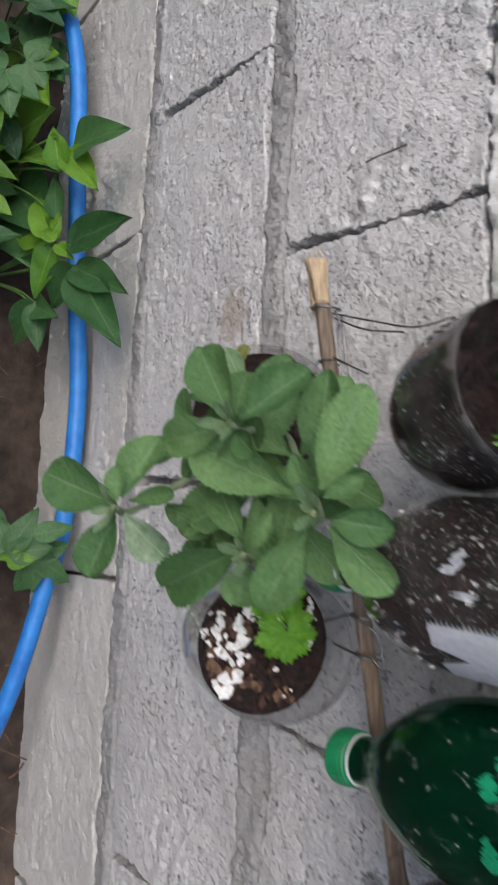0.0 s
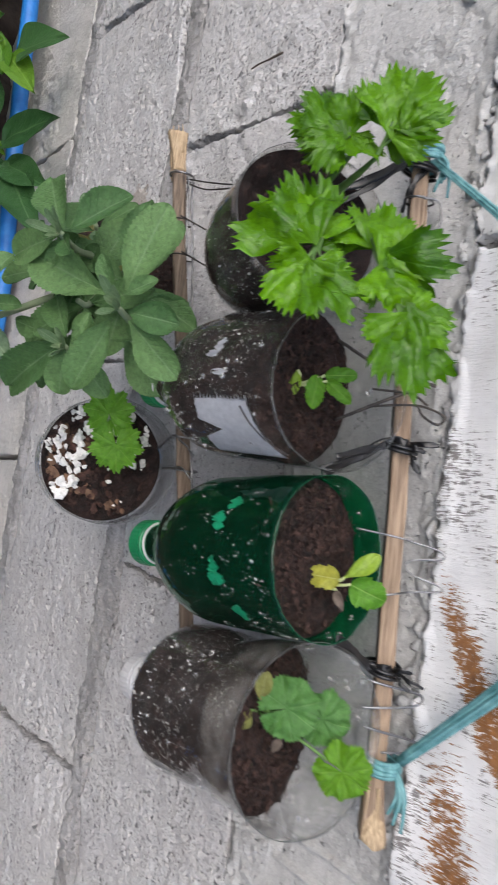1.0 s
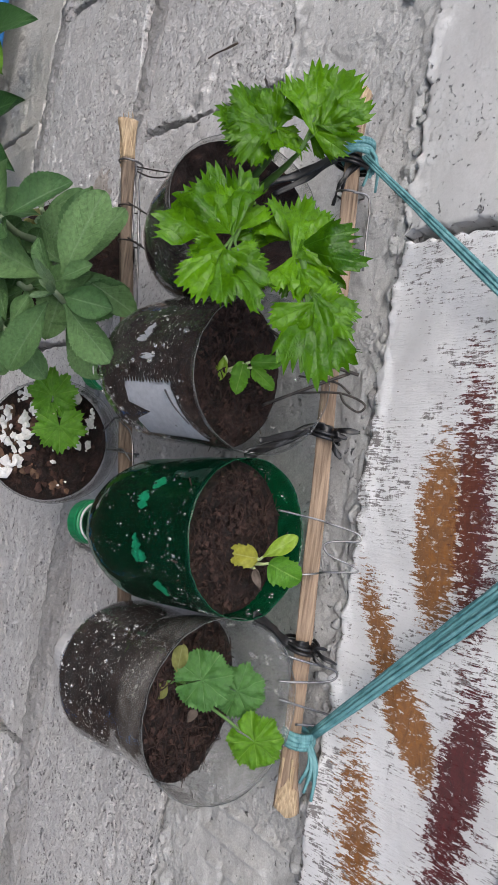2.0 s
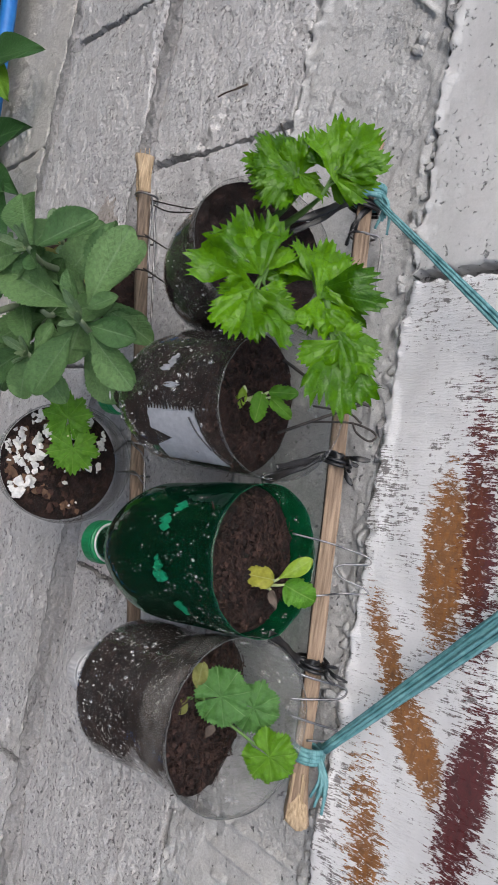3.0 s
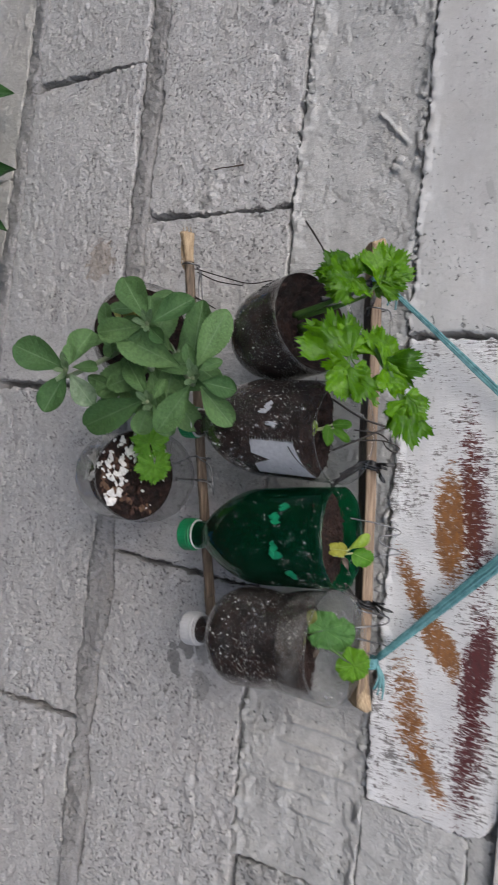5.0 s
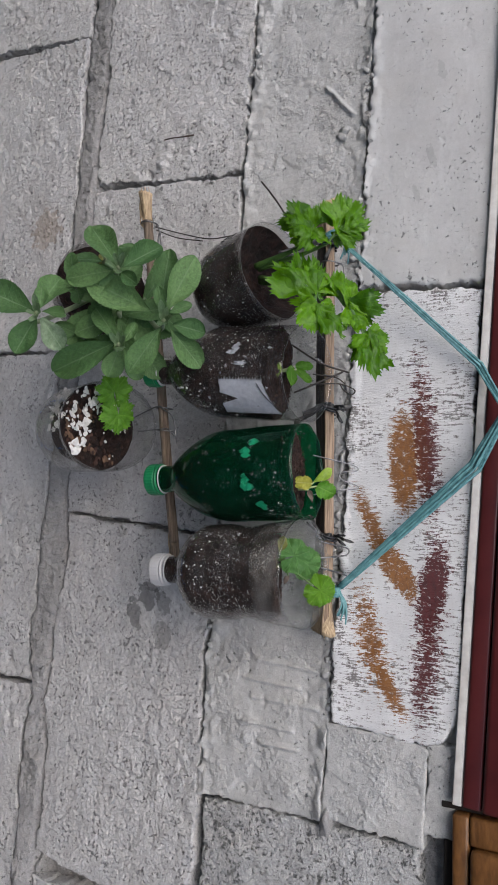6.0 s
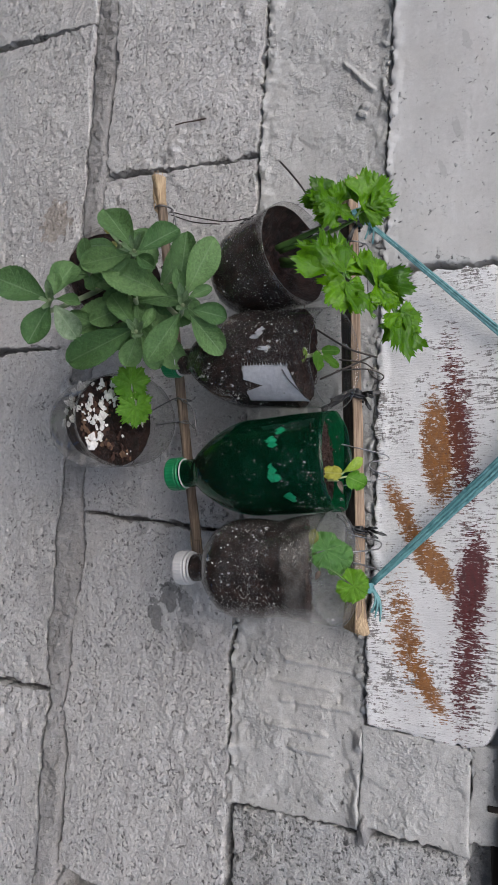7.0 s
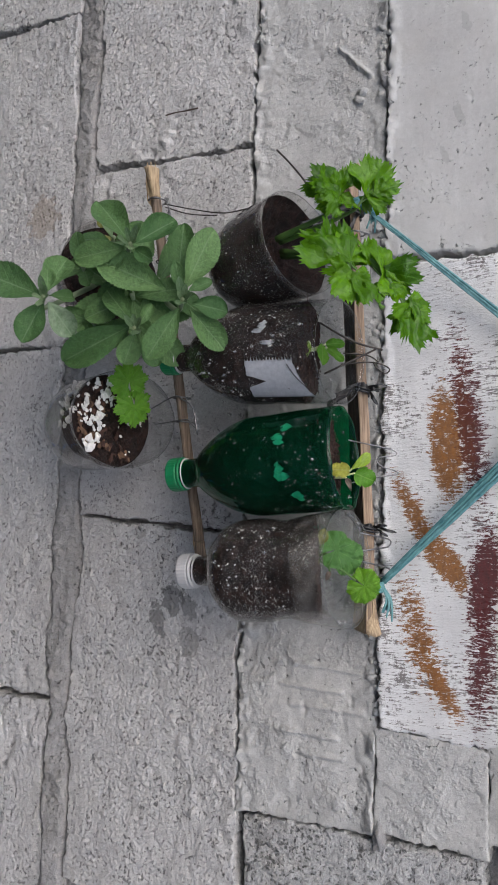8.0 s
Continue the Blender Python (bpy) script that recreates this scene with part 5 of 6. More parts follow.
wire("wire_tie", "bent wire hooks holding the half-full bottle to the stick", [[(0.226, -0.042, 0.886), upper(0.228) + Vector((0, -0.006, 0.0045)), (0.231, -0.018, 0.902), (0.234, -0.014, 0.904), (0.238, -0.018, 0.902), upper(0.240) + Vector((0, -0.006, 0.0045)), (0.241, -0.042, 0.886)], [(0.250, -0.042, 0.888), upper(0.252) + Vector((0, -0.006, 0.0045)), (0.257, -0.014, 0.902), (0.262, -0.014, 0.902), upper(0.263) + Vector((0, -0.004, 0.0045))]], M_WIRE, 0.0007)
wire("wire_tie", "curled wire end on the upper stick above the labelled bottle", [[(0.080, -0.048, 0.874), upper(0.078) + Vector((0, -0.004, 0.0075)), (0.080, -0.031, 0.905), (0.084, -0.027, 0.911), (0.088, -0.029, 0.908), (0.084, -0.034, 0.902), (0.078, -0.036, 0.899)], [(0.070, -0.047, 0.876), upper(0.072) + Vector((0, -0.004, 0.0075)), (0.078, -0.032, 0.903)]], M_WIRE_DARK, 0.0007)
wire("wire_tie", "thin wire bound round the upper stick by the celery", [[upper(-0.040) + Vector((0, -0.005, 0.007)), upper(-0.038) + Vector((0.0, 0.004, 0.012)), upper(-0.02) + Vector((0.004, 0.006, 0.011)), upper(0.0) + Vector((0.004, 0.007, 0.010))]], M_WIRE, 0.0007, [(upper(-0.042), 0.0085)])
wire("wire_tie", "dark stiff wire poking from the leaning planter", [[(-0.060, -0.095, 0.868), (-0.087, -0.072, 0.850), (-0.108, -0.066, 0.835), (-0.127, -0.060, 0.820)]], M_WIRE_DARK, 0.0009)


def ribbon(points, width, seed, thick=0.0004, twist=1.2):
    """A crumpled strip of film along a smooth line."""
    bm = bmesh.new()
    line = spline(points, 8)
    rings = []
    for i, p in enumerate(line):
        d = (line[min(i + 1, len(line) - 1)] - line[max(i - 1, 0)]).normalized()
        side = Vector((1, 0.2, 0.1))
        side = (side - d * side.dot(d)).normalized()
        up = d.cross(side)
        a = twist * noise3(i * 0.13, seed, 0)
        ca, sa = math.cos(a), math.sin(a)
        s1, u1 = side * ca + up * sa, up * ca - side * sa
        w = width * (0.75 + 0.45 * noise3(i * 0.21, seed, 4)) * min(1.0, 0.45 + 0.2 * (len(line) - 1 - i))
        fold = [0.35 * w * noise3(i * 0.25, seed + j * 1.7, 8) for j in range(5)]
        top = [bm.verts.new(p + s1 * w * (j / 4 - 0.5) + u1 * (fold[j] + thick)) for j in range(5)]
        low = [bm.verts.new(p + s1 * w * (j / 4 - 0.5) + u1 * fold[j]) for j in range(5)]
        rings.append(top + low[::-1])
    for a, b in zip(rings, rings[1:]):
        for k in range(10):
            bm.faces.new((a[k], a[(k + 1) % 10], b[(k + 1) % 10], b[k]))
    bm.faces.new(rings[0][::-1])
    bm.faces.new(rings[-1])
    return bm


def strap(label, x, starts, tails, seed, width=0.006):
    """Black film pulled from the bottle to the stick, wrapped over it, its ends loose and curled."""
    root = thing("strap_tie", upper(x), label, "strap")
    U = upper(x)
    for k, p in enumerate(starts):
        P = Vector(p)
        part("strip", ribbon([P, P.lerp(U, 0.5) + Vector((0, -0.001, -0.003)), U + Vector((0.002 * k, -0.0085, -0.004)), U + Vector((0.002 * k, -0.004, 0.0040)), U + Vector((0.001 * k, 0.004, 0.0035))], width * (1.0 if k == 0 else 0.7), seed + k), M_STRAP, root)
    for k, q in enumerate(tails):
        Q = U + Vector(q)
        part("strip", ribbon([U + Vector((0.001 * k, 0.003, 0.0035)), U.lerp(Q, 0.55) + Vector((0, -0.003, 0.002)), Q], width * 0.6, seed + 7 + k), M_STRAP, root)
    for k in range(2):
        part("wrap", loop(bmesh.new(), U + Vector((0.0025 * k - 0.001, 0.002, -0.003)), 0.0098, 1.1, 0.003, 0.0011, 0.3), M_STRAP, root)
    return root


strap("black plastic strip tying the labelled bottle to the stick", 0.099, ((0.121, -0.076, 0.872), (0.112, -0.072, 0.878)), ((0.000, 0.006, 0.021), (0.016, 0.002, 0.013), (0.004, 0.004, 0.014)), 1, 0.0075)
strap("black plastic strip tying the half-full bottle to the stick", 0.220, ((0.205, -0.066, 0.886), (0.210, -0.060, 0.880)), ((0.006, 0.003, 0.024), (0.009, 0.001, 0.017), (0.000, 0.003, 0.016)), 5, 0.0055)
strap("black plastic strip tying the leaning planter to the stick", -0.064, ((-0.046, -0.068, 0.846), (-0.040, -0.064, 0.850)), ((0.022, -0.004, -0.002), (0.030, -0.006, -0.006)), 9, 0.0065)
wire("wire_tie", "dark crossed wires from the labelled bottle to the stick", [[(0.044, -0.062, 0.860), (0.060, -0.046, 0.884), (0.067, -0.030, 0.906)], [(0.090, -0.062, 0.864), (0.078, -0.048, 0.884), (0.066, -0.031, 0.900)]], M_WIRE_DARK, 0.0010)

# ---- teal raffia hanger ----
def raffia(name, label, way, strands, spread, seed):
    """A loose bundle of flat strands along a bent way, tight where it bends."""
    root = thing(name, way[0], label, "rope")
    rng = random.Random(seed)
    stops = [Vector(p) for p in way]
    for k in range(strands):
        o = Vector((rng.uniform(-1, 1), rng.uniform(-0.5, 0.5), rng.uniform(-1, 1)))
        pts = []
        for i, (a, b) in enumerate(zip(stops, stops[1:])):
            for t in (0.02, 0.25, 0.5, 0.75, 0.98):
                w = spread * (0.35 + 0.65 * t if i == 0 else 1 - 0.5 * t)
                pts.append(a.lerp(b, t) + o * w)
        part("strand", tube(pts, (0.0011, 0.0014), 6, 4, flat=0.35 + 0.3 * rng.random(), wobble=0.35, seed=seed + k), M_RAFFIA, root)
    return root


def knot(root, c, seed, tails):
    rng = random.Random(seed)
    bm = bmesh.new()
    for k in range(5):
        loop(bm, Vector(c) + Vector((0.0016 * (k - 2), 0, 0)), 0.0080 + 0.0012 * rng.random(), 1.1, 0.002, 0.0014, 0.3 * rng.uniform(-1, 1))
    part("knot", bm, M_RAFFIA, root, "wrapped raffia knot")
    for k in range(tails):
        d = Vector((rng.uniform(0.8, 1.3), rng.uniform(-0.2, 0.2), rng.uniform(-0.05, 0.35))) * 0.023
        p = Vector(c) + Vector((0, 0, 0.008))
        part("tail", tube([p, p + d * 0.5 + Vector((0, 0, 0.004)), p + d], (0.0014, 0.0008), 6, 4, flat=0.4, wobble=0.3, seed=k), M_RAFFIA, root, "frayed raffia tail")


NAIL = (0.110, -0.030, 1.0470)
r1 = raffia("raffia_rope", "teal raffia cord from the stick's end up over the window trim", ((-0.0620, -0.0410, 0.8965), (0.064, -0.0125, 1.0215), NAIL), 8, 0.0028, 3)
knot(r1, upper(-0.068) + Vector((0, 0.001, 0.003)), 4, 4)
r2 = raffia("raffia_rope", "thick teal raffia bundle from stick end over window trim", ((0.2700, -0.0210, 0.8955), (0.1565, -0.0200, 1.0190), NAIL), 14, 0.0046, 13)
knot(r2, upper(0.2705) + Vector((0, 0.003, 0.001)), 14, 9)
nail = thing("nail", NAIL, "steel nail in the window frame that carries the raffia", "nail")
part("shank", tube([(NAIL[0], -0.045, NAIL[2]), (NAIL[0], -0.005, NAIL[2])], 0.0018, 8, 2), M_WIRE_DARK, nail)
part("head", tube([(NAIL[0], -0.047, NAIL[2]), (NAIL[0], -0.0448, NAIL[2])], 0.0042, 12, 1), M_WIRE_DARK, nail)

# ---- felted herb ----
herb = thing("herb_plant", (-0.026, -0.095, 0.645), "felted grey-green herb with broad toothed leaves spilling from its pot", "plant")
HERB_ROOT = Vector((-0.020, -0.101, 0.662))


def shoot(tip, axis, sizes, first, seed, young=2, gap=0.009, spotted=None):
    """One shoot: crossed leaf pairs, small at the tip and wide below. first: the turn of the outermost pair."""
    rng = random.Random(seed)
    n = Vector(axis).normalized()
    e1 = Vector((0, 0, 1))
    e1 = (e1 - n * e1.dot(n)).normalized()
    e2 = n.cross(e1)
    if e2.x > 0:
        e2 = -e2
    T = Vector(tip)
    part("stem", tube([HERB_ROOT, HERB_ROOT.lerp(T, 0.5) + Vector((0, 0, 0.008)), T - n * 0.012, T], (0.0028, 0.0016), 8, 6), M_STEM_PALE, herb)
    for k, (ln, wd) in enumerate(sizes):
        for s in (0, 1):
            a = radians(first + 90 * (k % 2) + 180 * s + rng.uniform(-14, 14))
            open_ = 0.25 + 0.75 * min(1.0, ln / 0.04)
            out = (e1 * math.cos(a) + e2 * math.sin(a)) * math.sin(open_ * 1.45) + n * math.cos(open_ * 1.45)
            base = T - n * gap * (ln / 0.02) * 0.6
            nor = n * math.sin(open_ * 1.45) - (e1 * math.cos(a) + e2 * math.sin(a)) * math.cos(open_ * 1.45)
            g = ln * rng.uniform(1.0, 1.22)
            bm = leaf_bm()
            start = base + out * 0.003
            blade(bm, leaf_frame(start, start + out, nor + Vector((rng.uniform(-0.25, 0.25), 0, rng.uniform(-0.1, 0.2)))), g, wd * rng.uniform(0.86, 1.04), oval, 17, 0.11, 0.30, rng.uniform(0.05, 0.28), 0.035, seed * 31 + k * 2 + s, 60, 10)
            if spotted == (k, s):
                part("leaf", bm, M_HERB_PALE, herb, "pale bitten leaf")
            else:
                part("leaf", bm, M_HERB_YOUNG if k >= len(sizes) - young else M_HERB, herb)


def herb_shoot(tip, leaves, seed, pale=-1):
    """A shoot whose open leaves are given from foot to point with their breadth; a tuft of young blades at its tip."""
    rng = random.Random(seed)
    T = Vector(tip)
    low = T + Vector((0.0, 0.022, -0.020))
    part("stem", tube([HERB_ROOT, HERB_ROOT.lerp(low, 0.55) + Vector((0, 0, 0.008)), low, T], (0.0030, 0.0018), 8, 6), M_STEM_PALE, herb)
    for k, (a, b, broad) in enumerate(leaves):
        A, B = Vector(a), Vector(b)
        out = (B - T).normalized()
        nor = Vector((0.12, -0.78, 0.58)) + out * 0.22 + Vector((rng.uniform(-0.22, 0.22), 0, rng.uniform(-0.18, 0.22)))
        ln = (B - A).length
        bm = leaf_bm()
        blade(bm, leaf_frame(A + Vector((0, 0.002, 0)), B + nor * 0.10 * ln, nor), ln * 1.03, ln * broad * 0.88, oval, 19, 0.10, rng.uniform(0.35, 0.65), rng.uniform(0.06, 0.18), 0.035, seed * 31 + k, 66, 12)
        if k == pale:
            part("leaf", bm, M_HERB_PALE, herb, "pale bitten leaf")
        else:
            part("leaf", bm, M_HERB, herb)
    for k in range(7):
        a = k * 2.4 + seed
        d = Vector((0.75 * math.cos(a), -0.72, 0.62 + 0.55 * math.sin(a)))
        ln = 0.011 + 0.0022 * k
        bm = leaf_bm()
        part("leaf", blade(bm, leaf_frame(T - Vector((0, -0.003, 0.002)), T + d, Vector((-math.cos(a), -0.5, -0.8 * math.sin(a) + 0.2))), ln, 0.0035 + 0.0005 * k, oval, 9, 0.08, 0.35, -0.1, 0.02, seed * 7 + k, 20, 6), M_HERB_YOUNG, herb)


herb_shoot((0.0410, -0.1630, 0.7840), (
    ((0.0300, -0.1600, 0.7830), (-0.0170, -0.1500, 0.8030), 0.60),
    ((0.0300, -0.1640, 0.7670), (0.0060, -0.1900, 0.7200), 0.60),
    ((0.0480, -0.1650, 0.7810), (0.0860, -0.1680, 0.7540), 0.60),
    ((0.0440, -0.1600, 0.7900), (0.0480, -0.1400, 0.8100), 0.78),
    ((0.0470, -0.1570, 0.7860), (0.0750, -0.1300, 0.8020), 0.62),
    ((0.0340, -0.1680, 0.7840), (0.0150, -0.1780, 0.7870), 0.62),
    ((0.0340, -0.1630, 0.7880), (0.0260, -0.1520, 0.8030), 0.60),
    ((0.0230, -0.1520, 0.7710), (-0.0300, -0.1450, 0.7730), 0.50),
), 2)
herb_shoot((-0.0010, -0.1910, 0.7530), (
    ((-0.0040, -0.1900, 0.7500), (-0.0470, -0.1860, 0.7150), 0.56),
    ((0.0000, -0.1910, 0.7460), (0.0040, -0.1980, 0.7020), 0.58),
    ((-0.0040, -0.1860, 0.7520), (-0.0280, -0.1600, 0.7730), 0.62),
    ((0.0030, -0.1900, 0.7550), (0.0160, -0.1900, 0.7730), 0.70),
    ((-0.0070, -0.1850, 0.7470), (-0.0350, -0.1650, 0.7300), 0.60),
    ((0.0020, -0.1850, 0.7430), (0.0140, -0.1850, 0.7290), 0.60),
), 3)
herb_shoot((0.0400, -0.2180, 0.6890), (
    ((0.0380, -0.2180, 0.6850), (0.0210, -0.2400, 0.6470), 0.74),
    ((0.0340, -0.2160, 0.6880), (0.0020, -0.1960, 0.6920), 0.74),
    ((0.0440, -0.2180, 0.6870), (0.0760, -0.2240, 0.6740), 0.78),
    ((0.0430, -0.2140, 0.6890), (0.0650, -0.1920, 0.6960), 0.78),
    ((0.0370, -0.2220, 0.6950), (0.0190, -0.2200, 0.6950), 0.80),
    ((0.0360, -0.2100, 0.6860), (0.0310, -0.1850, 0.6900), 0.50),
), 4, 3)
herb_shoot((0.0620, -0.1750, 0.7460), (
    ((0.0590, -0.1750, 0.7420), (0.0830, -0.1820, 0.6790), 0.50),
    ((0.0640, -0.1750, 0.7460), (0.0870, -0.1660, 0.7300), 0.80),
    ((0.0590, -0.1720, 0.7470), (0.0420, -0.1650, 0.7550), 0.60),
    ((0.0560, -0.1720, 0.7400), (0.0250, -0.1720, 0.7150), 0.55),
    ((0.0630, -0.1680, 0.7450), (0.0860, -0.1450, 0.7480), 0.66),
), 5)
shoot((0.015, -0.158, 0.715), (0.0, -0.75, 0.45), ((0.046, 0.029), (0.042, 0.027), (0.028, 0.018)), 60, 5, 0)
shoot((-0.035, -0.145, 0.700), (-0.3, -0.6, 0.6), ((0.026, 0.017), (0.022, 0.015)), 40, 6, 1)
shoot((0.045, -0.135, 0.735), (0.25, -0.6, 0.6), ((0.044, 0.028), (0.040, 0.026)), 20, 7, 0)
shoot((0.010, -0.140, 0.745), (-0.1, -0.6, 0.75), ((0.044, 0.027), (0.040, 0.025)), 75, 8, 0)
shoot((0.030, -0.165, 0.735), (0.1, -0.8, 0.45), ((0.040, 0.026), (0.034, 0.022)), 10, 9, 0)
shoot((0.048, -0.165, 0.695), (0.25, -0.8, 0.25), ((0.036, 0.024), (0.026, 0.017)), 45, 10, 0)
shoot((0.000, -0.175, 0.690), (-0.1, -0.85, 0.25), ((0.030, 0.020), (0.024, 0.016)), 25, 11, 0)

rng = random.Random(91)
for k in range(16):
    p = Vector((-0.044 + rng.uniform(-0.016, 0.030), -0.120 + rng.uniform(-0.014, 0.008), 0.660 + rng.uniform(-0.012, 0.020)))
    d = Vector((rng.uniform(-1, 1), rng.uniform(-1, 0.2), rng.uniform(-0.3, 0.8)))
    bm = leaf_bm()
    part("leaf", blade(bm, leaf_frame(p, p + d, (rng.uniform(-0.4, 0.4), -0.7, 0.7)), rng.uniform(0.009, 0.017), 0.009, round_leaf, 7, 0.12, 0.2, 0.2, 0.05, k, 24, 6), M_HERB_OLD, herb, "small yellowing leaf")

# ---- celery ----
celery = thing("celery_plant", (-0.022, -0.082, 0.834), "bright green celery with broad jagged leaves arching from the planter", "plant")
CEL_ROOT = Vector((-0.022, -0.082, 0.832))


CELERY_LOBES = ((0.0, 1.0), (0.44, 0.62), (-0.44, 0.62), (0.84, 0.20), (-0.84, 0.20))
UP = (0.0, -0.45, 0.89)


def celery_leaf(fork, leaflets, seed, rise=0.006, start=None):
    """A petiole that ends in a fork of jagged wedge leaflets, each given from foot to point."""
    rng = random.Random(seed)
    F = Vector(fork)
    root = CEL_ROOT + Vector((rng.uniform(-0.010, 0.010), rng.uniform(-0.008, 0.008), 0)) if start is None else Vector(start)
    stalk = part("leaf_stalk", tube([root, root.lerp(F, 0.55) + Vector((0, 0, rise)), F], (0.0030, 0.0011), 8, 7), M_STEM, celery)
    for k, (a, b) in enumerate(leaflets):
        A, B = Vector(a), Vector(b)
        d = B - A
        part("stalklet", tube([F, F.lerp(A, 0.6) - Vector((0, 0, 0.0015)), A + d * 0.12], (0.0009, 0.0005), 6, 4), M_STEM, stalk)
        nor = Vector((rng.uniform(-0.50, 0.50), -0.50 + rng.uniform(-0.40, 0.30), 0.85))
        foot = A - d * 0.16
        bm = leaf_bm()
        fan_blade(bm, leaf_frame(foot, B + nor * 0.05 * d.length, nor), d.length * 1.15, seed * 17 + k, rng.uniform(-0.04, 0.22), CELERY_LOBES, rng.uniform(0.66, 0.86), 0.72, 0.95, 0.06, 0.24, 62, 0.36)
        part("leaflet", bm, M_CELERY, stalk)
        for side in ((-1, 1) if k % 2 == 0 else (rng.choice((-1, 1)),)):
            turned = Matrix.Rotation(side * rng.uniform(0.35, 0.95), 3, nor.normalized()) @ d
            under = foot + d * rng.uniform(-0.05, 0.42) + nor.normalized() * rng.choice((-0.009, -0.006, 0.003))
            bm = leaf_bm()
            fan_blade(bm, leaf_frame(under, under + turned, nor + Vector((rng.uniform(-0.5, 0.5), rng.uniform(-0.6, 0.1), 0))), d.length * rng.uniform(0.55, 0.80), seed * 29 + k + side, rng.uniform(0.0, 0.35), CELERY_LOBES, rng.uniform(0.60, 0.85), 0.72, 0.95, 0.07, 0.24, 60, 0.40)
            part("leaflet", bm, M_CELERY, stalk)


celery_leaf((-0.0340, -0.0980, 0.9080), (
    ((-0.0440, -0.1000, 0.9190), (-0.0750, -0.1070, 0.9230)),
    ((-0.0450, -0.0990, 0.9190), (-0.0710, -0.0890, 0.9390)),
    ((-0.0430, -0.0980, 0.9190), (-0.0400, -0.0860, 0.9380)),
), 3)
celery_leaf((-0.0380, -0.1040, 0.8980), (
    ((-0.0450, -0.1120, 0.8970), (-0.0460, -0.1370, 0.8820)),
    ((-0.0470, -0.1130, 0.8970), (-0.0660, -0.1310, 0.8860)),
    ((-0.0470, -0.1080, 0.8980), (-0.0620, -0.1180, 0.9080)),
    ((-0.0450, -0.1060, 0.8960), (-0.0270, -0.1000, 0.9120)),
    ((-0.0420, -0.1150, 0.8980), (-0.0230, -0.1280, 0.8960)),
), 4)
celery_leaf((0.0200, -0.1320, 0.9130), (
    ((0.0220, -0.1420, 0.9120), (-0.0070, -0.1500, 0.8800)),
    ((0.0210, -0.1380, 0.9130), (-0.0130, -0.1420, 0.8970)),
    ((0.0200, -0.1350, 0.9130), (-0.0070, -0.1270, 0.9110)),
    ((0.0370, -0.1430, 0.9180), (0.0340, -0.1560, 0.9010)),
    ((0.0390, -0.1450, 0.9180), (0.0640, -0.1550, 0.9200)),
    ((0.0410, -0.1440, 0.9210), (0.0640, -0.1370, 0.9420)),
    ((0.0350, -0.1400, 0.9220), (0.0350, -0.1280, 0.9290)),
), 5)
celery_leaf((0.0140, -0.1070, 0.9200), (
    ((0.0180, -0.1090, 0.9250), (-0.0090, -0.0980, 0.9180)),
    ((0.0180, -0.1110, 0.9210), (0.0040, -0.1150, 0.9070)),
    ((0.0270, -0.1100, 0.9340), (0.0350, -0.1000, 0.9620)),
    ((0.0300, -0.1120, 0.9340), (0.0060, -0.0980, 0.9380)),
    ((0.0330, -0.1130, 0.9340), (0.0550, -0.1180, 0.9470)),
), 6)
celery_leaf((0.0460, -0.1130, 0.9430), (
    ((0.0590, -0.1160, 0.9530), (0.0930, -0.1180, 0.9650)),
    ((0.0600, -0.1180, 0.9530), (0.0800, -0.1270, 0.9440)),
    ((0.0590, -0.1150, 0.9540), (0.0720, -0.1050, 0.9670)),
    ((0.0560, -0.1150, 0.9520), (0.0530, -0.1060, 0.9630)),
), 7, 0.002, (0.0140, -0.1070, 0.9200))


# ---- seedlings ----
ROUND_LOBES = ((0.0, 1.0), (0.80, 0.98), (-0.80, 0.98), (1.6, 0.92), (-1.6, 0.92), (2.4, 0.82), (-2.4, 0.82))


LOBED = ((0.0, 1.0), (0.68, 0.80), (-0.68, 0.80), (1.36, 0.85), (-1.36, 0.85), (2.1, 0.70), (-2.1, 0.70), (2.8, 0.50), (-2.8, 0.50))


def scalloped(u):
    return round_leaf(u)


def lobed(u):
    return jagged(u)


def seedling(name, label, root, leaves, stem_mat=M_STEM_WHITE):
    """leaves: (base, tip, normal, width, outline, teeth, material)."""
    plant = thing(name, root, label, "seedling")
    for k, (b, t, nrm, wd, outline, teeth, mat) in enumerate(leaves):
        B, T = Vector(b), Vector(t)
        part("stem", tube([root, Vector(root).lerp(B, 0.6) + Vector((0, 0, 0.004)), B], (0.0011, 0.0007), 6, 5), stem_mat, plant)
        bm = leaf_bm()
        if outline is scalloped:
            fan_blade(bm, leaf_frame(B.lerp(T, 0.30), T, nrm), wd * 0.56, k + 5, 0.12, ROUND_LOBES, 3.05, 0.88, 0.7, 0.12, 0.40, 47, 0.34)
        elif outline is lobed:
            fan_blade(bm, leaf_frame(B.lerp(T, 0.40), T, nrm), (T - B).length * 0.60, k + 5, 0.14, LOBED, 2.95, 0.72, 0.95, 0.09, 0.28, 34, 0.32)
        else:
            blade(bm, leaf_frame(B, T, nrm), (T - B).length, wd, outline, teeth, 0.20, 0.16, 0.12, 0.08, k + 5, 60, 10)
        part("leaf", bm, mat, plant)
    return plant


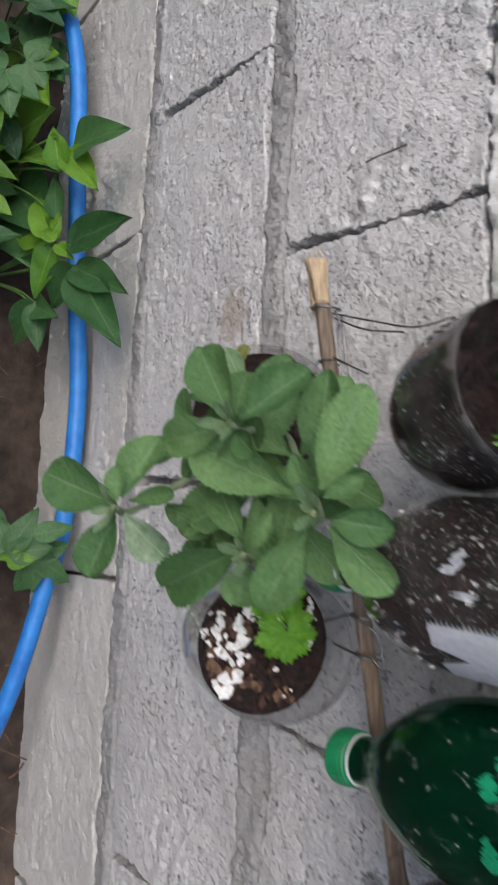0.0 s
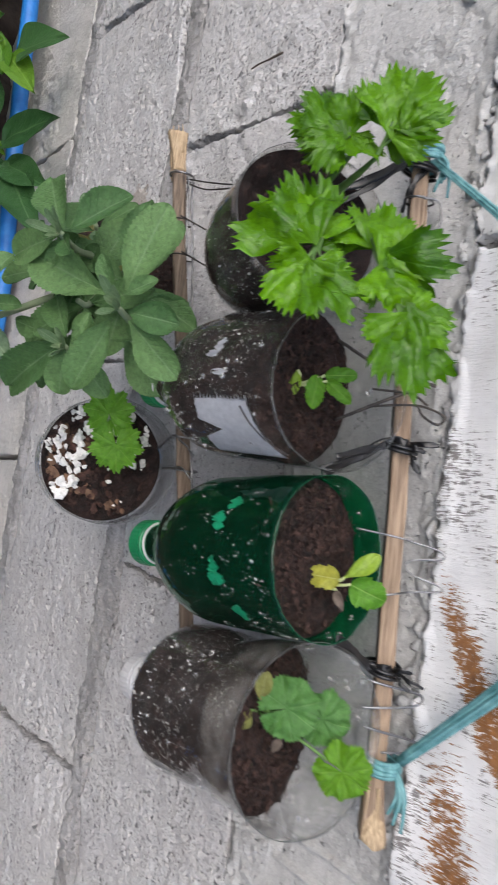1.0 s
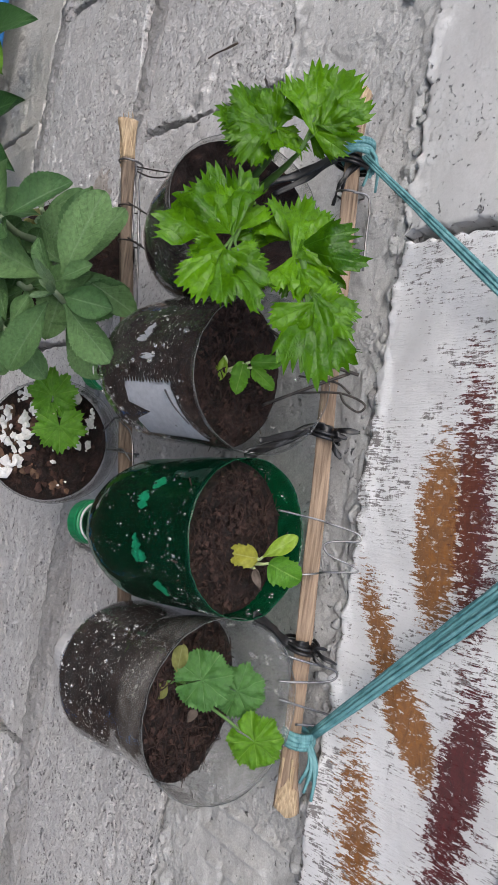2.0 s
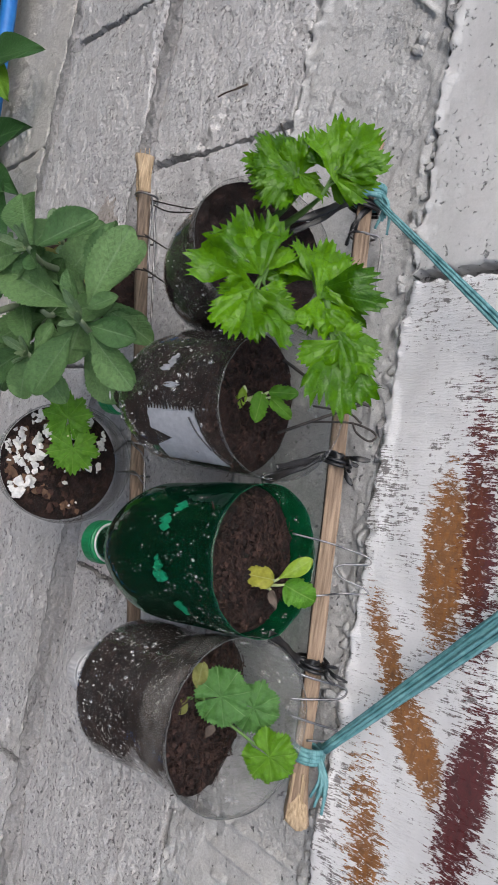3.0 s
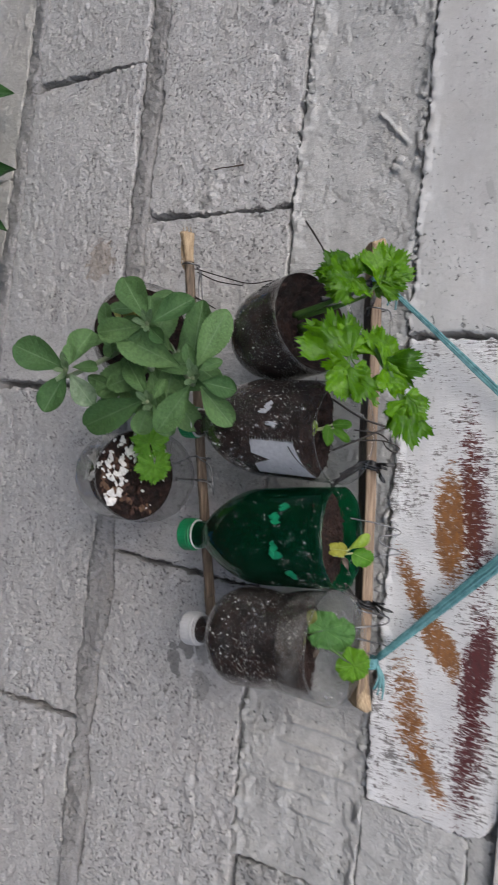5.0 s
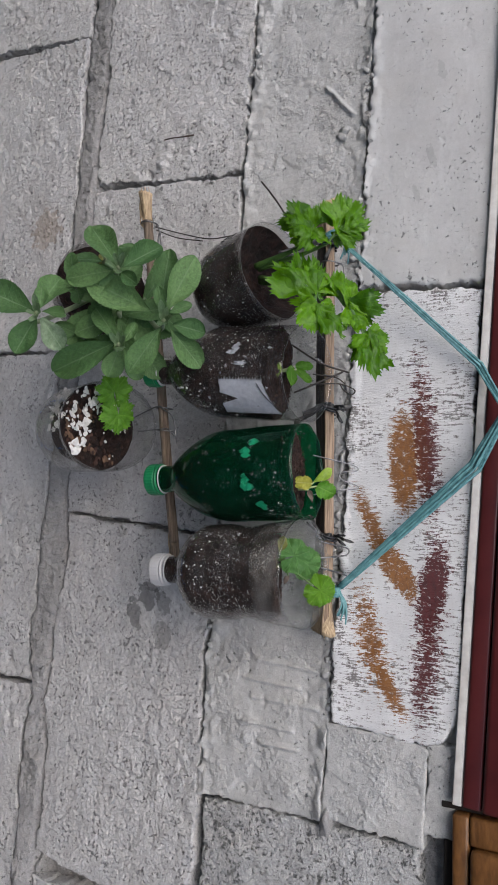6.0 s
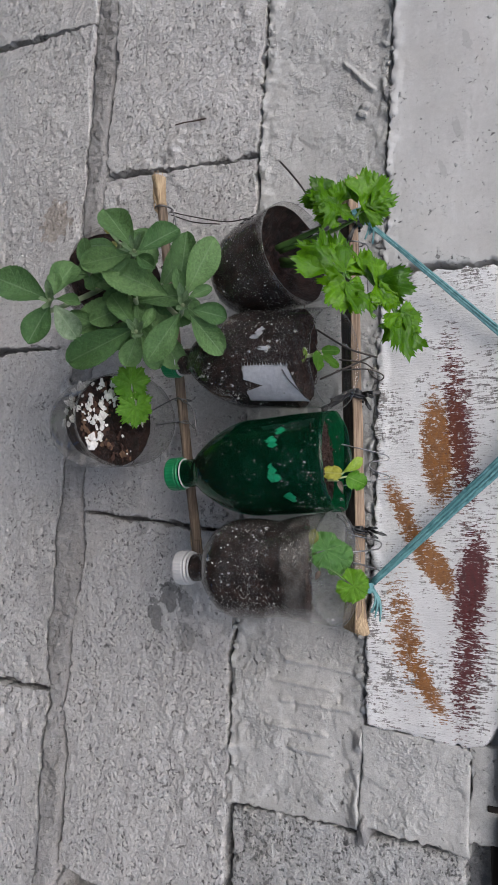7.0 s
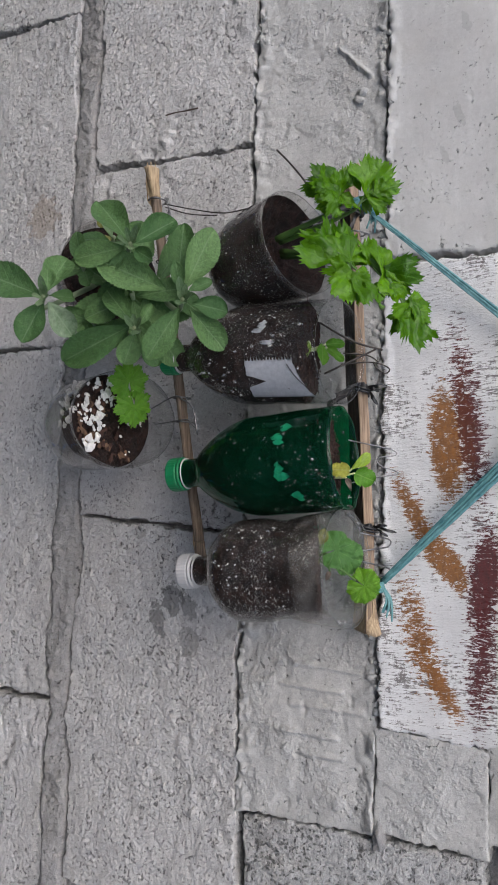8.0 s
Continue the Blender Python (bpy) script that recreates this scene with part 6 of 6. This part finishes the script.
seedling("seedling", "young green seedling with curled leaves in the labelled bottle", (0.076, -0.088, 0.853), [
    ((0.071, -0.086, 0.872), (0.089, -0.091, 0.875), (0.1, -0.6, 0.8), 0.012, jagged, 9, M_LIME_DEEP),
    ((0.070, -0.083, 0.874), (0.069, -0.073, 0.888), (0.1, -0.6, 0.8), 0.010, jagged, 9, M_LIME_DEEP),
    ((0.073, -0.082, 0.875), (0.084, -0.075, 0.887), (0.3, -0.6, 0.7), 0.009, jagged, 9, M_LIME_DEEP),
    ((0.068, -0.092, 0.862), (0.082, -0.093, 0.861), UP, 0.0070, oval, 0, M_COTYLEDON)])
seedling("seedling", "pale seedling with yellowing leaves in the green bottle", (0.180, -0.066, 0.866), [
    ((0.175, -0.070, 0.888), (0.1745, -0.080, 0.874), (0.0, -0.8, 0.6), 0.014, jagged, 7, M_YELLOW),
    ((0.174, -0.068, 0.889), (0.1610, -0.058, 0.903), (0.1, -0.75, 0.65), 0.0095, oval, 0, M_COTYLEDON),
    ((0.177, -0.064, 0.890), (0.184, -0.052, 0.904), (0.2, -0.7, 0.6), 0.019, jagged, 7, M_LIME_DEEP),
    ((0.181, -0.068, 0.884), (0.192, -0.066, 0.888), (0.2, -0.7, 0.6), 0.005, pointed, 0, M_TWIG)])
seedling("seedling", "squash seedling with rounded veined leaves in the half-full bottle", (0.243, -0.098, 0.862), [
    ((0.2415, -0.0985, 0.8775), (0.2330, -0.0795, 0.8975), (-0.10, -0.72, 0.68), 0.029, scalloped, 15, M_SEEDLING),
    ((0.2440, -0.0740, 0.8800), (0.2500, -0.0560, 0.8950), (0.12, -0.70, 0.70), 0.028, scalloped, 15, M_SEEDLING),
    ((0.2640, -0.0680, 0.8900), (0.2800, -0.0485, 0.9085), (0.15, -0.75, 0.66), 0.028, scalloped, 15, M_LIME),
    ((0.2370, -0.1020, 0.8740), (0.2230, -0.1050, 0.8790), (0.1, -0.7, 0.7), 0.0085, oval, 0, M_HERB_OLD),
    ((0.2420, -0.1060, 0.8720), (0.2500, -0.1120, 0.8730), (0.1, -0.7, 0.7), 0.0075, oval, 0, M_HERB_OLD),
    ((0.2560, -0.0880, 0.8760), (0.2640, -0.0900, 0.8730), (0, -0.6, 0.8), 0.005, pointed, 0, M_TWIG)], M_STEM)
seedling("seedling", "lime green seedling with jagged leaves in the foam-topped cup", (0.100, -0.100, 0.668), [
    ((0.102, -0.108, 0.692), (0.070, -0.118, 0.698), (0.1, -0.62, 0.78), 0.034, lobed, 7, M_LIME_DEEP),
    ((0.096, -0.106, 0.695), (0.131, -0.098, 0.691), (-0.1, -0.50, 0.86), 0.033, lobed, 7, M_LIME_DEEP)])

# ---- hose and ground plants ----
hose = tagged(part("garden_hose", tube([(-1.15, -0.30, 0.0), (-0.90, -0.14, 0.08), (-0.62, -0.060, 0.158), (-0.42, -0.042, 0.162), (-0.27, -0.033, 0.16), (-0.12, -0.022, 0.162), (0.03, -0.028, 0.158), (0.13, -0.045, 0.145), (0.26, -0.072, 0.12), (0.40, -0.11, 0.06), (0.55, -0.17, 0.006), (0.9, -0.25, 0.0)], 0.0113, 14, 10), M_HOSE), "blue rubber garden hose running along the wall", "hose")
clip = thing("hose_clip", (-0.01, -0.022, 0.16), "small tan clip holding the hose to the wall", "clip")
part("band", loop(bmesh.new(), Vector((-0.01, -0.026, 0.160)), 0.0122, 1.05, 0.004, 0.0022), M_WOOD_END, clip)


def lobed_leaf(bm, m, size, lobes, seed):
    """A vine leaf cut into pointed lobes round its stalk."""
    for k in range(lobes):
        a = (k - (lobes - 1) / 2) * radians(44 if lobes > 3 else 52)
        turn = m @ Matrix.Rotation(-a, 4, "Z")
        blade(bm, turn, size * (1.0 - 0.18 * abs(a)), size * 0.52, pointed, 0, 0, 0.14, 0.14 + 0.05 * noise3(k, seed, 0), 0.03, seed * 7 + k, 18, 6)
    return bm


def vine(base, label, leaves, seed):
    """A creeping plant: leaves are (place, way, size, lobes, young)."""
    plant = thing("vine_plant", base, label, "plant", "vines at the wall's foot")
    rng = random.Random(seed)
    for k, (c, way, size, lobes, young) in enumerate(leaves):
        C = Vector(c)
        stalk = part("stem", tube([base, Vector(base).lerp(C, 0.5) + Vector((0, 0, 0.02)), C], (0.0022, 0.0012), 6, 5), M_STEM, plant)
        nrm = (rng.uniform(-0.3, 0.3), rng.uniform(-0.75, -0.35), rng.uniform(0.55, 0.95))
        bm = leaf_bm()
        lobed_leaf(bm, leaf_frame(C, C + Vector(way), nrm), size, lobes, seed + k)
        part("leaf", bm, M_VINE_YOUNG if young else M_VINE, plant)
    return plant


def random_leaves(base, count, reach, rise, seed, size=0.062):
    rng = random.Random(seed)
    out = []
    for k in range(count):
        a = rng.random() * 6.283
        r = reach * math.sqrt(rng.random())
        y = min(-0.085, base[1] - 0.02 + r * math.sin(a) * 0.8)
        c = (base[0] + r * math.cos(a), y, base[2] + rise * rng.uniform(0.55, 1.1))
        out.append((c, (math.cos(a * 3), math.sin(a * 2) * 0.7, rng.uniform(-0.2, 0.4)), size * rng.uniform(0.65, 1.2), rng.choice((3, 3, 5)), rng.random() < 0.45))
    return out


def leafy_vine(base, label, blades, more, seed):
    """A creeping plant whose nearer leaves are given from foot to point, with their breadth, over a mass of others."""
    plant = vine(base, label, more, seed)
    for k, (a, b, broad, young) in enumerate(blades):
        A, B = Vector(a), Vector(b)
        ln = (B - A).length
        nor = Vector((0.1 * math.sin(k * 2.1), -0.62, 0.75 + 0.15 * math.sin(k * 1.3)))
        stalk = part("stem", tube([base, Vector(base).lerp(A, 0.6) + Vector((0, 0, 0.015)), A], (0.0020, 0.0010), 6, 5), M_STEM, plant)
        bm = leaf_bm()
        part("leaf", blade(bm, leaf_frame(A, B + nor * 0.06 * ln, nor), ln * 1.02, ln * broad, pointed, 0, 0, 0.35, 0.10, 0.035, seed * 5 + k, 26, 8), M_VINE_YOUNG if young else M_VINE, plant)
    return plant


leafy_vine((-0.30, -0.11, 0.0), "leafy vine with lobed dark and fresh green leaves at the wall", (
    ((-0.2980, -0.0850, 0.2100), (-0.3740, -0.0900, 0.1450), 0.42, True),
    ((-0.2970, -0.0850, 0.2040), (-0.3520, -0.0900, 0.0800), 0.36, True),
    ((-0.2940, -0.0850, 0.2100), (-0.2340, -0.0900, 0.1670), 0.50, True),
    ((-0.2890, -0.0850, 0.2200), (-0.2600, -0.0800, 0.2600), 0.36, True),
    ((-0.2940, -0.0850, 0.2190), (-0.3200, -0.0850, 0.2290), 0.40, True),
    ((-0.2890, -0.0900, 0.2260), (-0.3130, -0.0950, 0.1980), 0.50, True),
    ((-0.2860, -0.0750, 0.2400), (-0.2850, -0.0600, 0.3530), 0.42, False),
    ((-0.2550, -0.0700, 0.2460), (-0.1510, -0.0550, 0.3350), 0.42, False),
    ((-0.2550, -0.0700, 0.2460), (-0.2070, -0.0500, 0.3390), 0.40, False),
    ((-0.2550, -0.0700, 0.2460), (-0.2260, -0.0700, 0.1640), 0.55, False),
    ((-0.2580, -0.0700, 0.2490), (-0.2300, -0.0600, 0.2700), 0.60, False),
    ((-0.2320, -0.0850, 0.1580), (-0.1680, -0.0800, 0.1640), 0.50, False),
    ((-0.2330, -0.0850, 0.1540), (-0.1920, -0.0850, 0.0760), 0.45, False),
    ((-0.2300, -0.0850, 0.1500), (-0.2020, -0.0800, 0.2130), 0.50, False),
    ((-0.4310, -0.0900, 0.0400), (-0.3300, -0.0850, 0.1660), 0.60, False),
    ((-0.4000, -0.0950, 0.0500), (-0.2790, -0.0900, 0.1590), 0.60, False),
), random_leaves((-0.32, -0.19, -0.02), 15, 0.10, 0.18, 31, 0.066), 31)
leafy_vine((-0.46, -0.11, 0.0), "leafy vine with lobed dark and fresh green leaves at the wall", (
    ((-0.4190, -0.0700, 0.2160), (-0.4110, -0.0500, 0.3150), 0.50, False),
    ((-0.4140, -0.0750, 0.2080), (-0.3510, -0.0600, 0.2700), 0.45, True),
    ((-0.3830, -0.0850, 0.2140), (-0.4570, -0.0850, 0.1830), 0.42, True),
    ((-0.4350, -0.0850, 0.2050), (-0.4210, -0.0800, 0.1550), 0.50, True),
    ((-0.4920, -0.1000, 0.0120), (-0.4770, -0.1000, 0.1880), 0.62, True),
    ((-0.4880, -0.1000, 0.0080), (-0.4050, -0.0950, 0.1990), 0.26, True),
    ((-0.4770, -0.1000, 0.0230), (-0.4200, -0.1000, 0.0910), 0.40, True),
    ((-0.3270, -0.0800, 0.2010), (-0.4000, -0.0750, 0.1710), 0.34, False),
    ((-0.5780, -0.1000, 0.0980), (-0.6530, -0.1000, 0.0480), 0.60, True),
    ((-0.5720, -0.1000, 0.1060), (-0.5520, -0.0950, 0.1930), 0.55, True),
    ((-0.5700, -0.1000, 0.0990), (-0.4830, -0.1000, 0.1890), 0.60, True),
    ((-0.5800, -0.1000, 0.0860), (-0.6060, -0.1000, -0.0050), 0.60, True),
    ((-0.5960, -0.0850, 0.1080), (-0.5220, -0.0800, 0.1880), 0.60, False),
    ((-0.6460, -0.0800, 0.1690), (-0.6270, -0.0700, 0.1510), 0.70, True),
), random_leaves((-0.47, -0.18, -0.02), 16, 0.11, 0.18, 37, 0.066), 37)
vine((-0.64, -0.12, 0.0), "leafy vine with broad green leaves at the wall", random_leaves((-0.64, -0.14, 0.0), 16, 0.13, 0.19, 41, 0.070), 41)
vine((0.07, -0.10, 0.0), "low vine with lobed dark leaves beside the hose", [
    ((0.085, -0.07, 0.17), (0.4, 0.6, 0.1), 0.055, 3, False), ((0.060, -0.08, 0.19), (-0.2, 0.7, 0.3), 0.05, 1, False), ((0.10, -0.06, 0.15), (0.8, 0.3, -0.1), 0.055, 3, False)]
    + random_leaves((0.07, -0.13, 0.0), 10, 0.07, 0.18, 47), 47)
vine((-0.03, -0.17, 0.0), "low vine with lobed dark leaves beside the hose", random_leaves((-0.03, -0.18, 0.0), 6, 0.05, 0.16, 53, 0.045), 53)

twine = thing("twine_loop", (-0.262, -0.205, 0.012), "curled bit of white twine on the garden soil", "twine")
part("strand", tube([(-0.300, -0.205, 0.010), (-0.268, -0.192, 0.016), (-0.245, -0.196, 0.014), (-0.246, -0.214, 0.010), (-0.272, -0.222, 0.008)], 0.0016, 6, 6), M_FOAM, twine)

# ---- small marks on the wall ----
tagged(part("twig", tube([(-0.2395, -0.0025, 0.656), (-0.2390, -0.003, 0.668), (-0.2372, -0.003, 0.682), (-0.2362, -0.0025, 0.698)], 0.0009, 6, 5, wobble=0.4), M_TWIG), "short dry twig stuck on the block face", "twig")
rng = random.Random(77)
litter_bits = thing("ground_litter", (-0.2, -0.1, 0.0), "dry leaf bits and stalks on the garden soil", "leaf litter", kind="stuff")
bm = bmesh.new()
for k in range(90):
    p = Vector((rng.uniform(-0.8, 0.7), rng.uniform(-0.28, -0.01), 0.0))
    d = Vector((rng.uniform(-1, 1), rng.uniform(-1, 1), rng.uniform(-0.1, 0.2))) * rng.uniform(0.008, 0.03)
    tube([p - d, p + Vector((0, 0, 0.006)), p + d], 0.0012, 4, 3, bm)
part("dry_stalks", bm, M_CHAFF, litter_bits, kind="stuff")
